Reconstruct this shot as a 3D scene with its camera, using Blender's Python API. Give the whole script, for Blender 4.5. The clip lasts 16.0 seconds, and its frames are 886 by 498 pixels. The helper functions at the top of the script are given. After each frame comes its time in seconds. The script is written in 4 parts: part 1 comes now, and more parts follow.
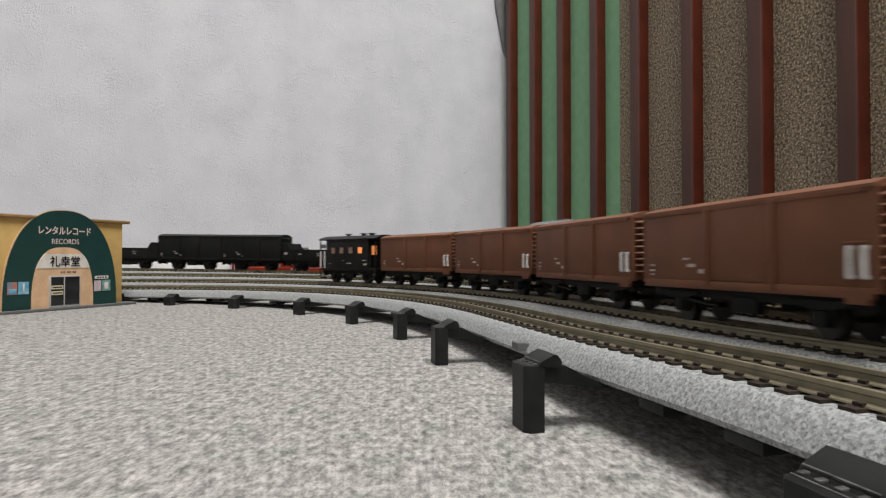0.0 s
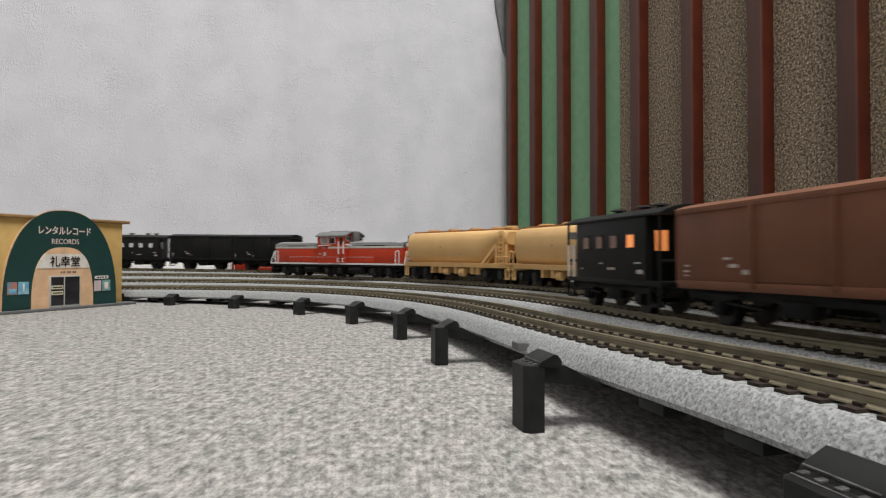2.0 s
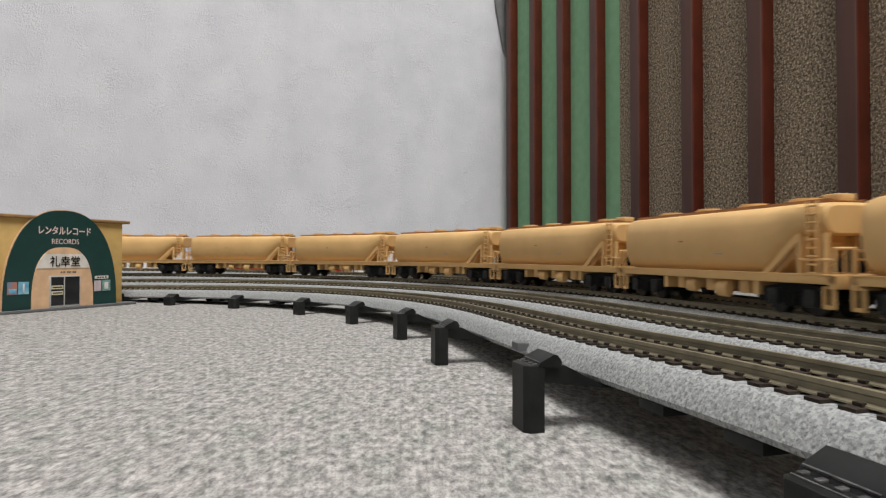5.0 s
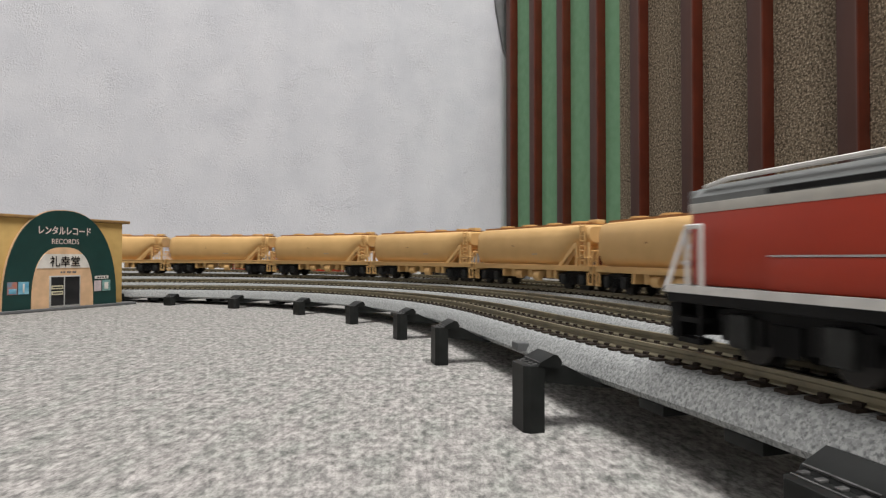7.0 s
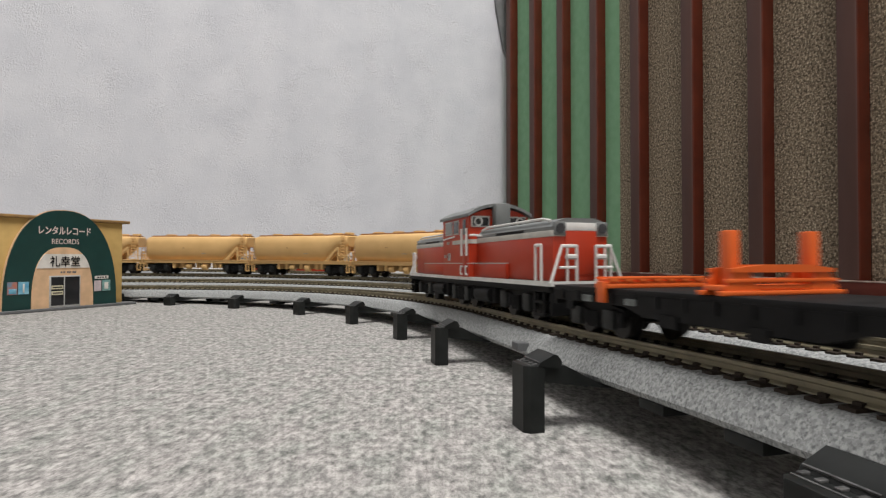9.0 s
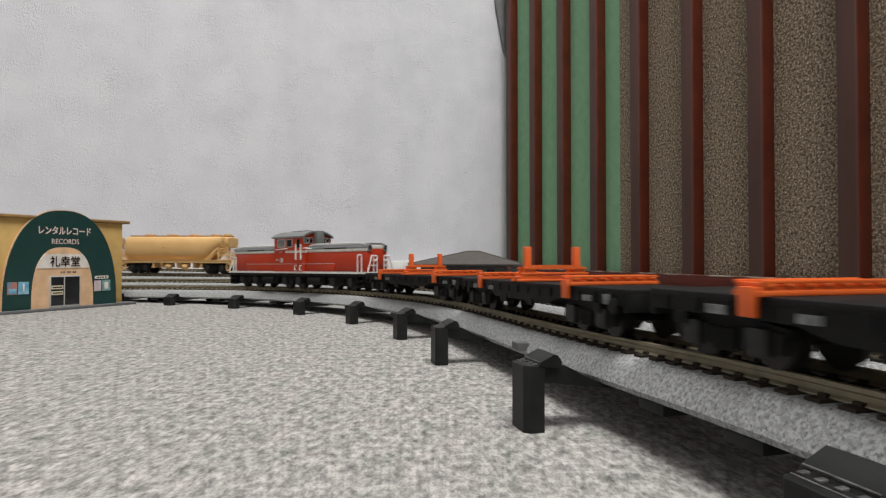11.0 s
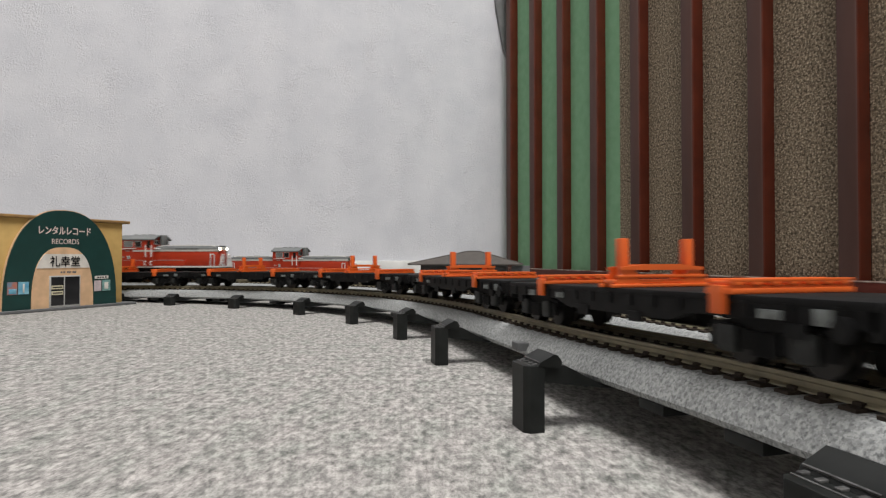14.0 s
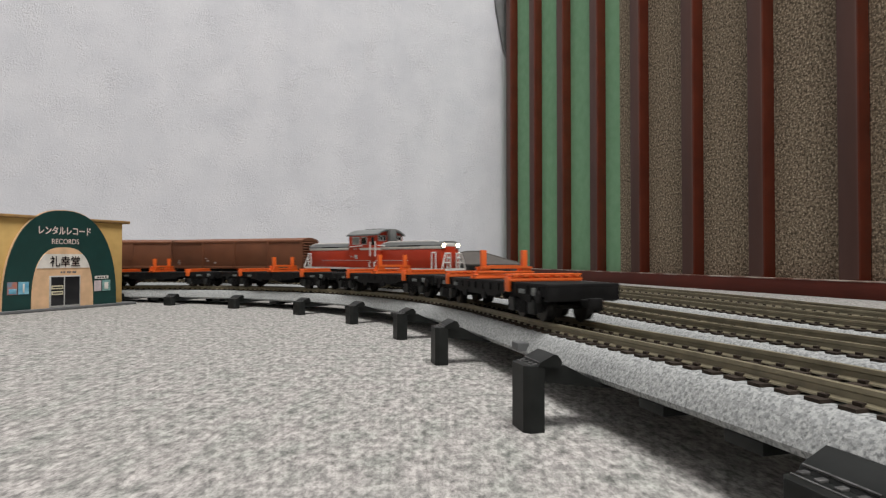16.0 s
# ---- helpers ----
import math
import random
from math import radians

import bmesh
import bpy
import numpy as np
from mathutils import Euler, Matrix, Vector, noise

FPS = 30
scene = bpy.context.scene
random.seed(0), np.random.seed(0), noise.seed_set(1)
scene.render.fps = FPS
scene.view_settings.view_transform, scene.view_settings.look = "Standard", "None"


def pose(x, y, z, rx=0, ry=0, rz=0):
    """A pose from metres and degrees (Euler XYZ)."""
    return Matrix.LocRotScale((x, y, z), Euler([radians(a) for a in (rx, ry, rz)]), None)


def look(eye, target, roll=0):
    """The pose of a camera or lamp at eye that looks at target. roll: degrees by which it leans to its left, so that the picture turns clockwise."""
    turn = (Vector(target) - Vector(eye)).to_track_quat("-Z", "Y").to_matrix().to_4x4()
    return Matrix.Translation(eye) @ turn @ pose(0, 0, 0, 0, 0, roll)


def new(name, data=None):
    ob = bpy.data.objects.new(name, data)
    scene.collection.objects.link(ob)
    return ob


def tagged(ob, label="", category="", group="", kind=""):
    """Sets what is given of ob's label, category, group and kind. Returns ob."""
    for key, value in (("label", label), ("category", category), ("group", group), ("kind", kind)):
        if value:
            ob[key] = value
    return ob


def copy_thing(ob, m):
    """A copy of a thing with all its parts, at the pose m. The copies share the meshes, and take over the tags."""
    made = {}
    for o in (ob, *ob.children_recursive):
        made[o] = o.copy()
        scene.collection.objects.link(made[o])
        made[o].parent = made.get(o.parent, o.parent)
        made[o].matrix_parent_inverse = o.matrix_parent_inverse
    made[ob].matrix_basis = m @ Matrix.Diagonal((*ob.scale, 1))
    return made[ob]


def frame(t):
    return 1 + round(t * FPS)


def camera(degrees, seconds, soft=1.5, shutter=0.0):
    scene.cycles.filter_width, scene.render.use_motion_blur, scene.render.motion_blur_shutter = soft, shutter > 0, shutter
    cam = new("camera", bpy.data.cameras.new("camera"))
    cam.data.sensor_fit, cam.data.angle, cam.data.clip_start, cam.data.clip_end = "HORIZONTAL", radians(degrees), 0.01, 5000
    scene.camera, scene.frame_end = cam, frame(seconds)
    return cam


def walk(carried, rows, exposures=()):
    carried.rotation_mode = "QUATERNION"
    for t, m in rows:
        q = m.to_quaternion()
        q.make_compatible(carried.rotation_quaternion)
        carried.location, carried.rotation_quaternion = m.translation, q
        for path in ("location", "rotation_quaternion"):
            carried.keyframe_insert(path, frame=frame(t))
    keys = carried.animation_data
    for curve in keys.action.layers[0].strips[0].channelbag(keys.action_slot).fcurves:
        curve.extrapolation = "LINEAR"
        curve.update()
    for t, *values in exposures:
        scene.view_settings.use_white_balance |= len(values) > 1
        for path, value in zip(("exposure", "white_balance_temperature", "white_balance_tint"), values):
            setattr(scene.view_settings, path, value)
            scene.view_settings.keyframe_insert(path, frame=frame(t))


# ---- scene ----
cam = camera(77.05, 16.0, soft=1.25, shutter=0.5)
MM = 0.001
walk(cam, [(0.0, look((0, 0, 0.02807), (0, 1.0, 0.02807 + 0.01483))), (16.0, look((0, 0, 0.02807), (0, 1.0, 0.02807 + 0.01483)))])

# ---------------------------------------------------------------- light
world = bpy.data.worlds.new("room_air")
scene.world = world
world.use_nodes = True
world.node_tree.nodes["Background"].inputs[0].default_value = (0.9, 0.95, 1.0, 1)
world.node_tree.nodes["Background"].inputs[1].default_value = 0.02
scene.view_settings.exposure = 0.0


def area_lamp(name, x, y, z, sx, sy, watts, colour):
    lamp = bpy.data.lights.new(name, "AREA")
    lamp.shape, lamp.size, lamp.size_y = "RECTANGLE", sx, sy
    lamp.energy, lamp.color = watts, colour
    ob = new(name, lamp)
    ob.matrix_world = pose(x, y, z)
    return ob


area_lamp("ceiling_lamp_light", 0.36, -0.45, 2.28, 0.9, 0.9, 72.5, (1.0, 0.975, 0.945))


# ---------------------------------------------------------------- materials
def material(name, base, rough=0.6, metal=0.0, second=None, scale=200.0, bump=0.0, bump_scale=400.0,
             fine=None, fine_scale=2000.0, fine_amount=0.25, emit=0.0, detail=4.0, spread=(0.35, 0.65), spec=0.5, coat=0.0, vary=0.0, stretch=None):
    """A surface with coarse and fine variation and a little relief."""
    m = bpy.data.materials.new(name)
    m.use_nodes = True
    nt = m.node_tree
    b = nt.nodes["Principled BSDF"]
    b.inputs["Roughness"].default_value = rough
    b.inputs["Metallic"].default_value = metal
    b.inputs["Specular IOR Level"].default_value = spec
    b.inputs["Coat Weight"].default_value = coat
    co = nt.nodes.new("ShaderNodeTexCoord").outputs["Object"]
    if stretch:
        mp = nt.nodes.new("ShaderNodeMapping")
        mp.inputs["Scale"].default_value = stretch
        nt.links.new(co, mp.inputs["Vector"])
        co = mp.outputs["Vector"]

    def tex(sc, det=detail):
        n = nt.nodes.new("ShaderNodeTexNoise")
        n.inputs["Scale"].default_value, n.inputs["Detail"].default_value = sc, det
        nt.links.new(co, n.inputs["Vector"])
        return n.outputs["Fac"]

    def ramp(fac, a, c):
        r = nt.nodes.new("ShaderNodeMapRange")
        r.inputs["From Min"].default_value, r.inputs["From Max"].default_value = a, c
        nt.links.new(fac, r.inputs["Value"])
        return r.outputs["Result"]

    def mix(fac, a, c):
        x = nt.nodes.new("ShaderNodeMix")
        x.data_type = "RGBA"
        nt.links.new(fac, x.inputs["Factor"])
        for socket, value in ((x.inputs[6], a), (x.inputs[7], c)):
            if isinstance(value, tuple):
                socket.default_value = (*value, 1)
            else:
                nt.links.new(value, socket)
        return x.outputs[2]

    second = second or tuple(v * 0.82 for v in base)
    colour = mix(ramp(tex(scale), *spread), base, second)
    if fine:
        f = ramp(tex(fine_scale, 2.0), 0.5, 0.5 + fine_amount)
        colour = mix(f, colour, fine)
    if vary:
        info = nt.nodes.new("ShaderNodeObjectInfo").outputs["Random"]
        hsv = nt.nodes.new("ShaderNodeHueSaturation")
        r = nt.nodes.new("ShaderNodeMapRange")
        r.inputs["To Min"].default_value, r.inputs["To Max"].default_value = 1 - vary, 1 + vary
        nt.links.new(info, r.inputs["Value"])
        nt.links.new(r.outputs["Result"], hsv.inputs["Value"])
        nt.links.new(colour, hsv.inputs["Color"])
        colour = hsv.outputs["Color"]
    nt.links.new(colour, b.inputs["Base Color"])
    if bump:
        n = nt.nodes.new("ShaderNodeBump")
        n.inputs["Strength"].default_value = 1.0
        n.inputs["Distance"].default_value = bump
        nt.links.new(tex(bump_scale, 5.0), n.inputs["Height"])
        nt.links.new(n.outputs["Normal"], b.inputs["Normal"])
    if emit:
        b.inputs["Emission Color"].default_value = (*base, 1)
        b.inputs["Emission Strength"].default_value = emit
    return m




def carpet():
    """Needle felt: pale and dark fibres in soft clumps, faint pink and green casts."""
    m = bpy.data.materials.new("carpet")
    m.use_nodes = True
    nt = m.node_tree
    b = nt.nodes["Principled BSDF"]
    b.inputs["Roughness"].default_value, b.inputs["Specular IOR Level"].default_value = 0.95, 0.1
    lie = nt.nodes.new("ShaderNodeMapping")      # the pile lies along one direction
    lie.inputs["Scale"].default_value = (1.0, 0.55, 1.0)
    nt.links.new(nt.nodes.new("ShaderNodeTexCoord").outputs["Object"], lie.inputs["Vector"])
    co = lie.outputs["Vector"]

    def noise(scale, detail, rough, distort=0.0):
        n = nt.nodes.new("ShaderNodeTexNoise")
        for key, value in (("Scale", scale), ("Detail", detail), ("Roughness", rough), ("Distortion", distort)):
            n.inputs[key].default_value = value
        nt.links.new(co, n.inputs["Vector"])
        return n.outputs["Fac"]

    def ramp(fac, stops):
        r = nt.nodes.new("ShaderNodeValToRGB")
        r.color_ramp.elements.remove(r.color_ramp.elements[1])
        for k, (at, c) in enumerate(stops):
            e = r.color_ramp.elements[0] if k == 0 else r.color_ramp.elements.new(at)
            e.position, e.color = at, (*c, 1)
        nt.links.new(fac, r.inputs["Fac"])
        return r.outputs["Color"]

    def blend(kind, fac, a, c):
        x = nt.nodes.new("ShaderNodeMix")
        x.data_type, x.blend_type = "RGBA", kind
        x.inputs["Factor"].default_value = fac
        nt.links.new(a, x.inputs[6])
        nt.links.new(c, x.inputs[7])
        return x.outputs[2]

    clumps = ramp(noise(600, 5.0, 0.64), ((0.33, (0.17, 0.17, 0.164)), (0.44, (0.262, 0.258, 0.25)), (0.52, (0.35, 0.343, 0.33)), (0.63, (0.46, 0.45, 0.435))))
    fibres = ramp(noise(1250, 5.0, 0.7), ((0.38, (0.52, 0.52, 0.52)), (0.5, (0.93, 0.93, 0.93)), (0.62, (1.18, 1.18, 1.18))))
    patches = ramp(noise(170, 4.0, 0.6), ((0.36, (0.85, 0.88, 0.86)), (0.52, (0.98, 0.97, 0.97)), (0.66, (1.05, 1.02, 1.03))))
    colour = blend("MULTIPLY", 1.0, blend("MULTIPLY", 0.8, clumps, fibres), patches)
    nt.links.new(colour, b.inputs["Base Color"])
    bump = nt.nodes.new("ShaderNodeBump")
    bump.inputs["Distance"].default_value = 0.00007
    nt.links.new(noise(2400, 3.0, 0.6), bump.inputs["Height"])
    nt.links.new(bump.outputs["Normal"], b.inputs["Normal"])
    return m


def wallpaper():
    """Pale grey paper with scattered patches of embossed plaster-like scratches."""
    m = material("wallpaper", (0.65, 0.658, 0.70), 0.85, second=(0.585, 0.596, 0.642), scale=20, spec=0.2, detail=5.0)
    nt = m.node_tree
    co = nt.nodes.new("ShaderNodeTexCoord").outputs["Object"]
    height = []
    for scale, detail, distort in ((260.0, 3.0, 1.6), (26.0, 4.0, 0.0)):
        n = nt.nodes.new("ShaderNodeTexNoise")
        n.inputs["Scale"].default_value, n.inputs["Detail"].default_value, n.inputs["Distortion"].default_value = scale, detail, distort
        nt.links.new(co, n.inputs["Vector"])
        r = nt.nodes.new("ShaderNodeMapRange")
        r.inputs["From Min"].default_value, r.inputs["From Max"].default_value = (0.36, 0.64) if scale > 100 else (0.44, 0.72)
        r.inputs["To Min"].default_value = 0.0 if scale > 100 else 0.22
        nt.links.new(n.outputs["Fac"], r.inputs["Value"])
        height.append(r.outputs["Result"])
    x = nt.nodes.new("ShaderNodeMath")
    x.operation = "MULTIPLY"
    nt.links.new(height[0], x.inputs[0])
    nt.links.new(height[1], x.inputs[1])
    bump = nt.nodes.new("ShaderNodeBump")
    bump.inputs["Distance"].default_value = 0.0005
    nt.links.new(x.outputs["Value"], bump.inputs["Height"])
    nt.links.new(bump.outputs["Normal"], nt.nodes["Principled BSDF"].inputs["Normal"])
    return m


CARPET = carpet()
WALLPAPER = wallpaper()
# Ceiling and outer walls: out of view, their paleness set for bounced light.
CEILING = material("unseen_ceiling_bounce", (0.74, 0.72, 0.68), 0.9, scale=20)
UNSEEN_WALL = material("unseen_wall_bounce", (0.62, 0.60, 0.57), 0.8, scale=12)
BALLAST = material("ballast", (0.37, 0.382, 0.382), 0.9, second=(0.25, 0.26, 0.262), scale=1700, spread=(0.42, 0.60), bump=0.00012, bump_scale=2200,
                   fine=(0.15, 0.157, 0.16), fine_scale=2300, fine_amount=0.2, spec=0.2, detail=2.0)
SLEEPER = material("sleeper", (0.036, 0.027, 0.021), 0.8, spec=0.2, scale=900, vary=0.2)
RAIL = material("rail_steel", (0.235, 0.208, 0.14), 0.42, metal=0.15, second=(0.16, 0.14, 0.095), scale=260, spec=0.4)
PIER = material("pier_plastic", (0.010, 0.0112, 0.0108), 0.46, second=(0.015, 0.0165, 0.016), scale=300, spec=0.22)
RED = material("loco_red", (0.44, 0.041, 0.015), 0.38, second=(0.40, 0.036, 0.013), scale=120, spec=0.35)
GREY = material("loco_grey", (0.17, 0.18, 0.18), 0.5, scale=200)
WHITE = material("white_line", (0.75, 0.74, 0.72), 0.5, scale=300)
BLACK = material("chassis_black", (0.0065, 0.0065, 0.007), 0.6, second=(0.012, 0.012, 0.0125), scale=300, spec=0.16)
BROWN = material("wagon_brown", (0.165, 0.064, 0.032), 0.55, second=(0.125, 0.05, 0.026), scale=90, spread=(0.3, 0.7), spec=0.3)
CREAM = material("hopper_cream", (0.74, 0.475, 0.205), 0.48, second=(0.68, 0.43, 0.18), scale=100, spec=0.35)
ORANGE = material("orange_paint", (0.70, 0.125, 0.017), 0.5, second=(0.68, 0.11, 0.012), scale=200)
COALBLACK = material("wagon_black", (0.0055, 0.0062, 0.0062), 0.5, second=(0.009, 0.0095, 0.0095), scale=200, spec=0.22)
GREEN_FELT = material("green_felt", (0.225, 0.41, 0.25), 0.95, second=(0.195, 0.37, 0.22), scale=90, bump=0.0003, bump_scale=1500, spec=0.1)
BROWN_FELT = material("brown_felt", (0.27, 0.215, 0.155), 0.95, second=(0.085, 0.068, 0.048), scale=420, spread=(0.38, 0.62), bump=0.0012, bump_scale=700,
                      fine=(0.56, 0.47, 0.35), fine_scale=640, fine_amount=0.2, spec=0.1, detail=6.0)
SLAT = material("slat_brown", (0.112, 0.023, 0.012), 0.24, second=(0.085, 0.018, 0.010), scale=30, coat=0.15, spec=0.35)
# Matt mauve front: the grey room's grazing reflection is mixed into the slat colour.
SLAT_FACE = material("slat_front_reflection_tone", (0.095, 0.045, 0.036), 0.6, second=(0.075, 0.035, 0.028), scale=40, spec=0.35, stretch=(1.0, 1.0, 0.2))
# Pale strip with dark brown patches along the sill's front edge.
LIP = material("pale_sill_edge", (0.42, 0.36, 0.31), 0.6, second=(0.14, 0.05, 0.03), scale=45, spread=(0.4, 0.6))
SILL = material("sill_brown", (0.095, 0.018, 0.010), 0.55, second=(0.075, 0.015, 0.009), scale=30, spec=0.2)
BASEBOARD = material("baseboard_white", (0.8, 0.8, 0.79), 0.5, scale=30)
YELLOW = material("facade_yellow", (0.58, 0.385, 0.135), 0.75, second=(0.53, 0.35, 0.12), scale=200)
DGREEN = material("arch_green", (0.006, 0.045, 0.040), 0.5, scale=200)
PEACH = material("arch_peach", (0.72, 0.47, 0.28), 0.7, scale=200)
DARKROOF = material("roof_grey_brown", (0.085, 0.075, 0.068), 0.7, scale=150)
WARM = material("lamp_warm", (1.0, 0.85, 0.6), 0.4, emit=8.0)


# ---------------------------------------------------------------- mesh helpers (millimetres)
def box(bm, x0, x1, y0, y1, z0, z1, bevel=0.0):
    r = bmesh.ops.create_cube(bm, size=1.0)
    for v in r["verts"]:
        v.co = Vector(((x0 + x1) / 2 + v.co.x * (x1 - x0), (y0 + y1) / 2 + v.co.y * (y1 - y0), (z0 + z1) / 2 + v.co.z * (z1 - z0)))
    if bevel:
        edges = list({e for v in r["verts"] for e in v.link_edges})
        bmesh.ops.bevel(bm, geom=edges, offset=bevel, segments=2, affect="EDGES", profile=0.5)
    return bm


def prism(bm, outline, y0, y1, axis="y"):
    """A plate: the outline (a, b) pushed from y0 to y1 along an axis. axis y: (x, z); x: (y, z); z: (x, y)."""
    def place(a, b, c):
        return {"y": (a, c, b), "x": (c, a, b), "z": (a, b, c)}[axis]
    lo = [bm.verts.new(place(a, b, y0)) for a, b in outline]
    hi = [bm.verts.new(place(a, b, y1)) for a, b in outline]
    n = len(outline)
    faces = [bm.faces.new(lo), bm.faces.new(hi[::-1])]
    for i in range(n):
        faces.append(bm.faces.new((lo[i], hi[i], hi[(i + 1) % n], lo[(i + 1) % n])))
    bmesh.ops.recalc_face_normals(bm, faces=faces)
    return bm


def rod(bm, a, b, r, sides=8, r2=None):
    a, b = Vector(a), Vector(b)
    m = Matrix.Translation((a + b) / 2) @ (b - a).to_track_quat("Z", "Y").to_matrix().to_4x4()
    bmesh.ops.create_cone(bm, cap_ends=True, segments=sides, radius1=r, radius2=r if r2 is None else r2, depth=(b - a).length, matrix=m)
    return bm


SIZE = [1.0, 1.0, 1.0, 1.0]      # stretch of the rolling stock against its drawing: length, width, height under and over the sole bar
SOLE = 6.75


def mesh_of(name, bm, mat, smooth=None):
    me = bpy.data.meshes.new(name)
    low, high = (1.13, 1.13) if (name == "wheelset" and SIZE[2] != 1.0) else SIZE[2:]
    for v in bm.verts:
        z = v.co.z
        v.co = Vector((v.co.x * SIZE[0], v.co.y * SIZE[1], z * low if z < SOLE else SOLE * low + (z - SOLE) * high)) * MM
    bm.to_mesh(me)
    bm.free()
    me.materials.append(mat)
    if smooth:
        me.polygons.foreach_set("use_smooth", [True] * len(me.polygons))
        me.set_sharp_from_angle(angle=radians(smooth))
    return me


def part(name, bm, mat, parent=None, label="", smooth=40, at=None):
    ob = new(name, mesh_of(name, bm, mat, smooth))
    if parent is not None:
        ob.parent = parent
    if at is not None:
        ob.matrix_basis = at
    if label:
        tagged(ob, label)
    return ob


def bm_box(*a, **k):
    return box(bmesh.new(), *a, **k)


def thing(name, label, category, group="", m=None):
    ob = new(name)
    ob.empty_display_size = 0.01
    if m is not None:
        ob.matrix_basis = m
    return tagged(ob, label, category, group)


# ---------------------------------------------------------------- plan of the tracks
CX, CY, START = -230.83, 102.79, radians(75.0)
RADIUS = [256.8 + 34.9 * i for i in range(5)]
LIFT = [0.9, 0.6, 0.5, 0.4, 0.0]      # the last stretch towards the room's middle climbs a little
RISE = [(14.08, -0.0105), (13.45, -0.0015), (13.25, 0.0048), (11.73, 0.012), (5.7, 0.0)]


def rail_top(k, s):
    z, g = RISE[k]
    ramp = min(max((-45.0 - s) / 75.0, 0.0), 1.0)
    return z + g * min(max(s + 100.0, 0.0), 700.0) + LIFT[k] * ramp * ramp * (3 - 2 * ramp)


def on_track(k, s, off=0.0):
    """Place and heading at s millimetres along a track, off to the outside: a straight run, half a circle and a straight run back."""
    r = RADIUS[k]
    turn = min(max(s / r, 0.0), math.pi)
    th = START - turn
    rest = s if s < 0 else max(0.0, s - math.pi * r)
    ux, uy = -math.cos(th), math.sin(th)
    return (CX + (r + off) * math.sin(th) + ux * rest, CY + (r + off) * math.cos(th) + uy * rest, math.atan2(uy, ux))


def on_rail(k, s, wheelbase):
    """The pose of a vehicle whose two ends of the wheelbase stand on the track."""
    a, b = on_track(k, s - wheelbase / 2), on_track(k, s + wheelbase / 2)
    za, zb = rail_top(k, s - wheelbase / 2), rail_top(k, s + wheelbase / 2)
    turn = math.atan2(b[1] - a[1], b[0] - a[0])
    pitch = -math.atan2(zb - za, wheelbase)
    return pose((a[0] + b[0]) / 2 * MM, (a[1] + b[1]) / 2 * MM, (za + zb) / 2 * MM, 0, math.degrees(pitch), math.degrees(turn))


def sweep(bm, k, s0, s1, step, section, closed=True):
    """A cross-section (off outward, z over the rail top) drawn along a track."""
    rows = []
    n = max(2, int((s1 - s0) / step))
    for i in range(n + 1):
        s = s0 + (s1 - s0) * i / n
        rows.append([bm.verts.new((*on_track(k, s, o)[:2], rail_top(k, s) + z)) for o, z in section])
    m = len(section)
    for a, b in zip(rows, rows[1:]):
        for j in range(m if closed else m - 1):
            bm.faces.new((a[j], a[(j + 1) % m], b[(j + 1) % m], b[j]))
    if closed:
        bm.faces.new(rows[0])
        bm.faces.new(rows[-1][::-1])
    bmesh.ops.recalc_face_normals(bm, faces=bm.faces)
    return bm


# ---------------------------------------------------------------- rolling stock (x along the track, +y to the inside of the curve, z over the rail)
def wheelset(parent, x, r=2.9):
    b = bmesh.new()
    for y in (-5.0, 5.0):
        rod(b, (x, y - 0.8, r), (x, y + 0.8, r), r, 18)
        rod(b, (x, y - 1.15 * (1 if y > 0 else -1) - 0.15, r), (x, y - 1.15 * (1 if y > 0 else -1) + 0.15, r), r + 0.5, 18)
    rod(b, (x, -5.8, r), (x, 5.8, r), 0.55, 8)
    return part("wheelset", b, WHEEL, parent)


def bogie(parent, x, base=11.0, length=19.0, r=2.9):
    """A two-axle truck with side frames, axle boxes, springs and a bolster."""
    b = bmesh.new()
    h = base / 2
    ends = []
    for s in (-1, 1):
        y0, y1 = sorted((s * 5.9, s * 7.4))
        prism(b, [(x - length / 2, 3.6), (x - length / 2, 4.6), (x - h + 2, 5.3), (x + h - 2, 5.3), (x + length / 2, 4.6), (x + length / 2, 3.6),
                  (x + h - 1.5, 3.3), (x + 2.2, 1.7), (x - 2.2, 1.7), (x - h + 1.5, 3.3)], y0, y1)
        for ax in (-h, h):
            ends.append((x + ax, s))
            rod(b, (x + ax - 2.6, s * 7.5, 4.2), (x + ax - 2.6, s * 7.5, 2.0), 0.7, 8)
            rod(b, (x + ax + 2.6, s * 7.5, 4.2), (x + ax + 2.6, s * 7.5, 2.0), 0.7, 8)
        for dx in (-1.3, 0, 1.3):
            rod(b, (x + dx, s * 7.9, 1.5), (x + dx, s * 7.9, 4.0), 0.55, 8)
    box(b, x - 2, x + 2, -6.2, 6.2, 3.2, 5.6)
    t = part("bogie", b, BLACK, parent)
    for xe, s in ends:
        part("axle_box", bm_box(xe - 1.6, xe + 1.6, *sorted((s * 7.3, s * 8.6)), 1.5, 4.5, bevel=0.3), AXLEBOX, t)
    for ax in (-h, h):
        wheelset(t, x + ax, r)
    return t


def coupler(parent, x, s):
    b = bmesh.new()
    box(b, *sorted((x, x + s * 4.2)), -0.9, 0.9, 3.4, 4.8, bevel=0.2)
    box(b, *sorted((x + s * 3.4, x + s * 5.2)), -1.5, 1.5, 3.0, 5.2, bevel=0.3)
    part("coupler", b, BLACK, parent)


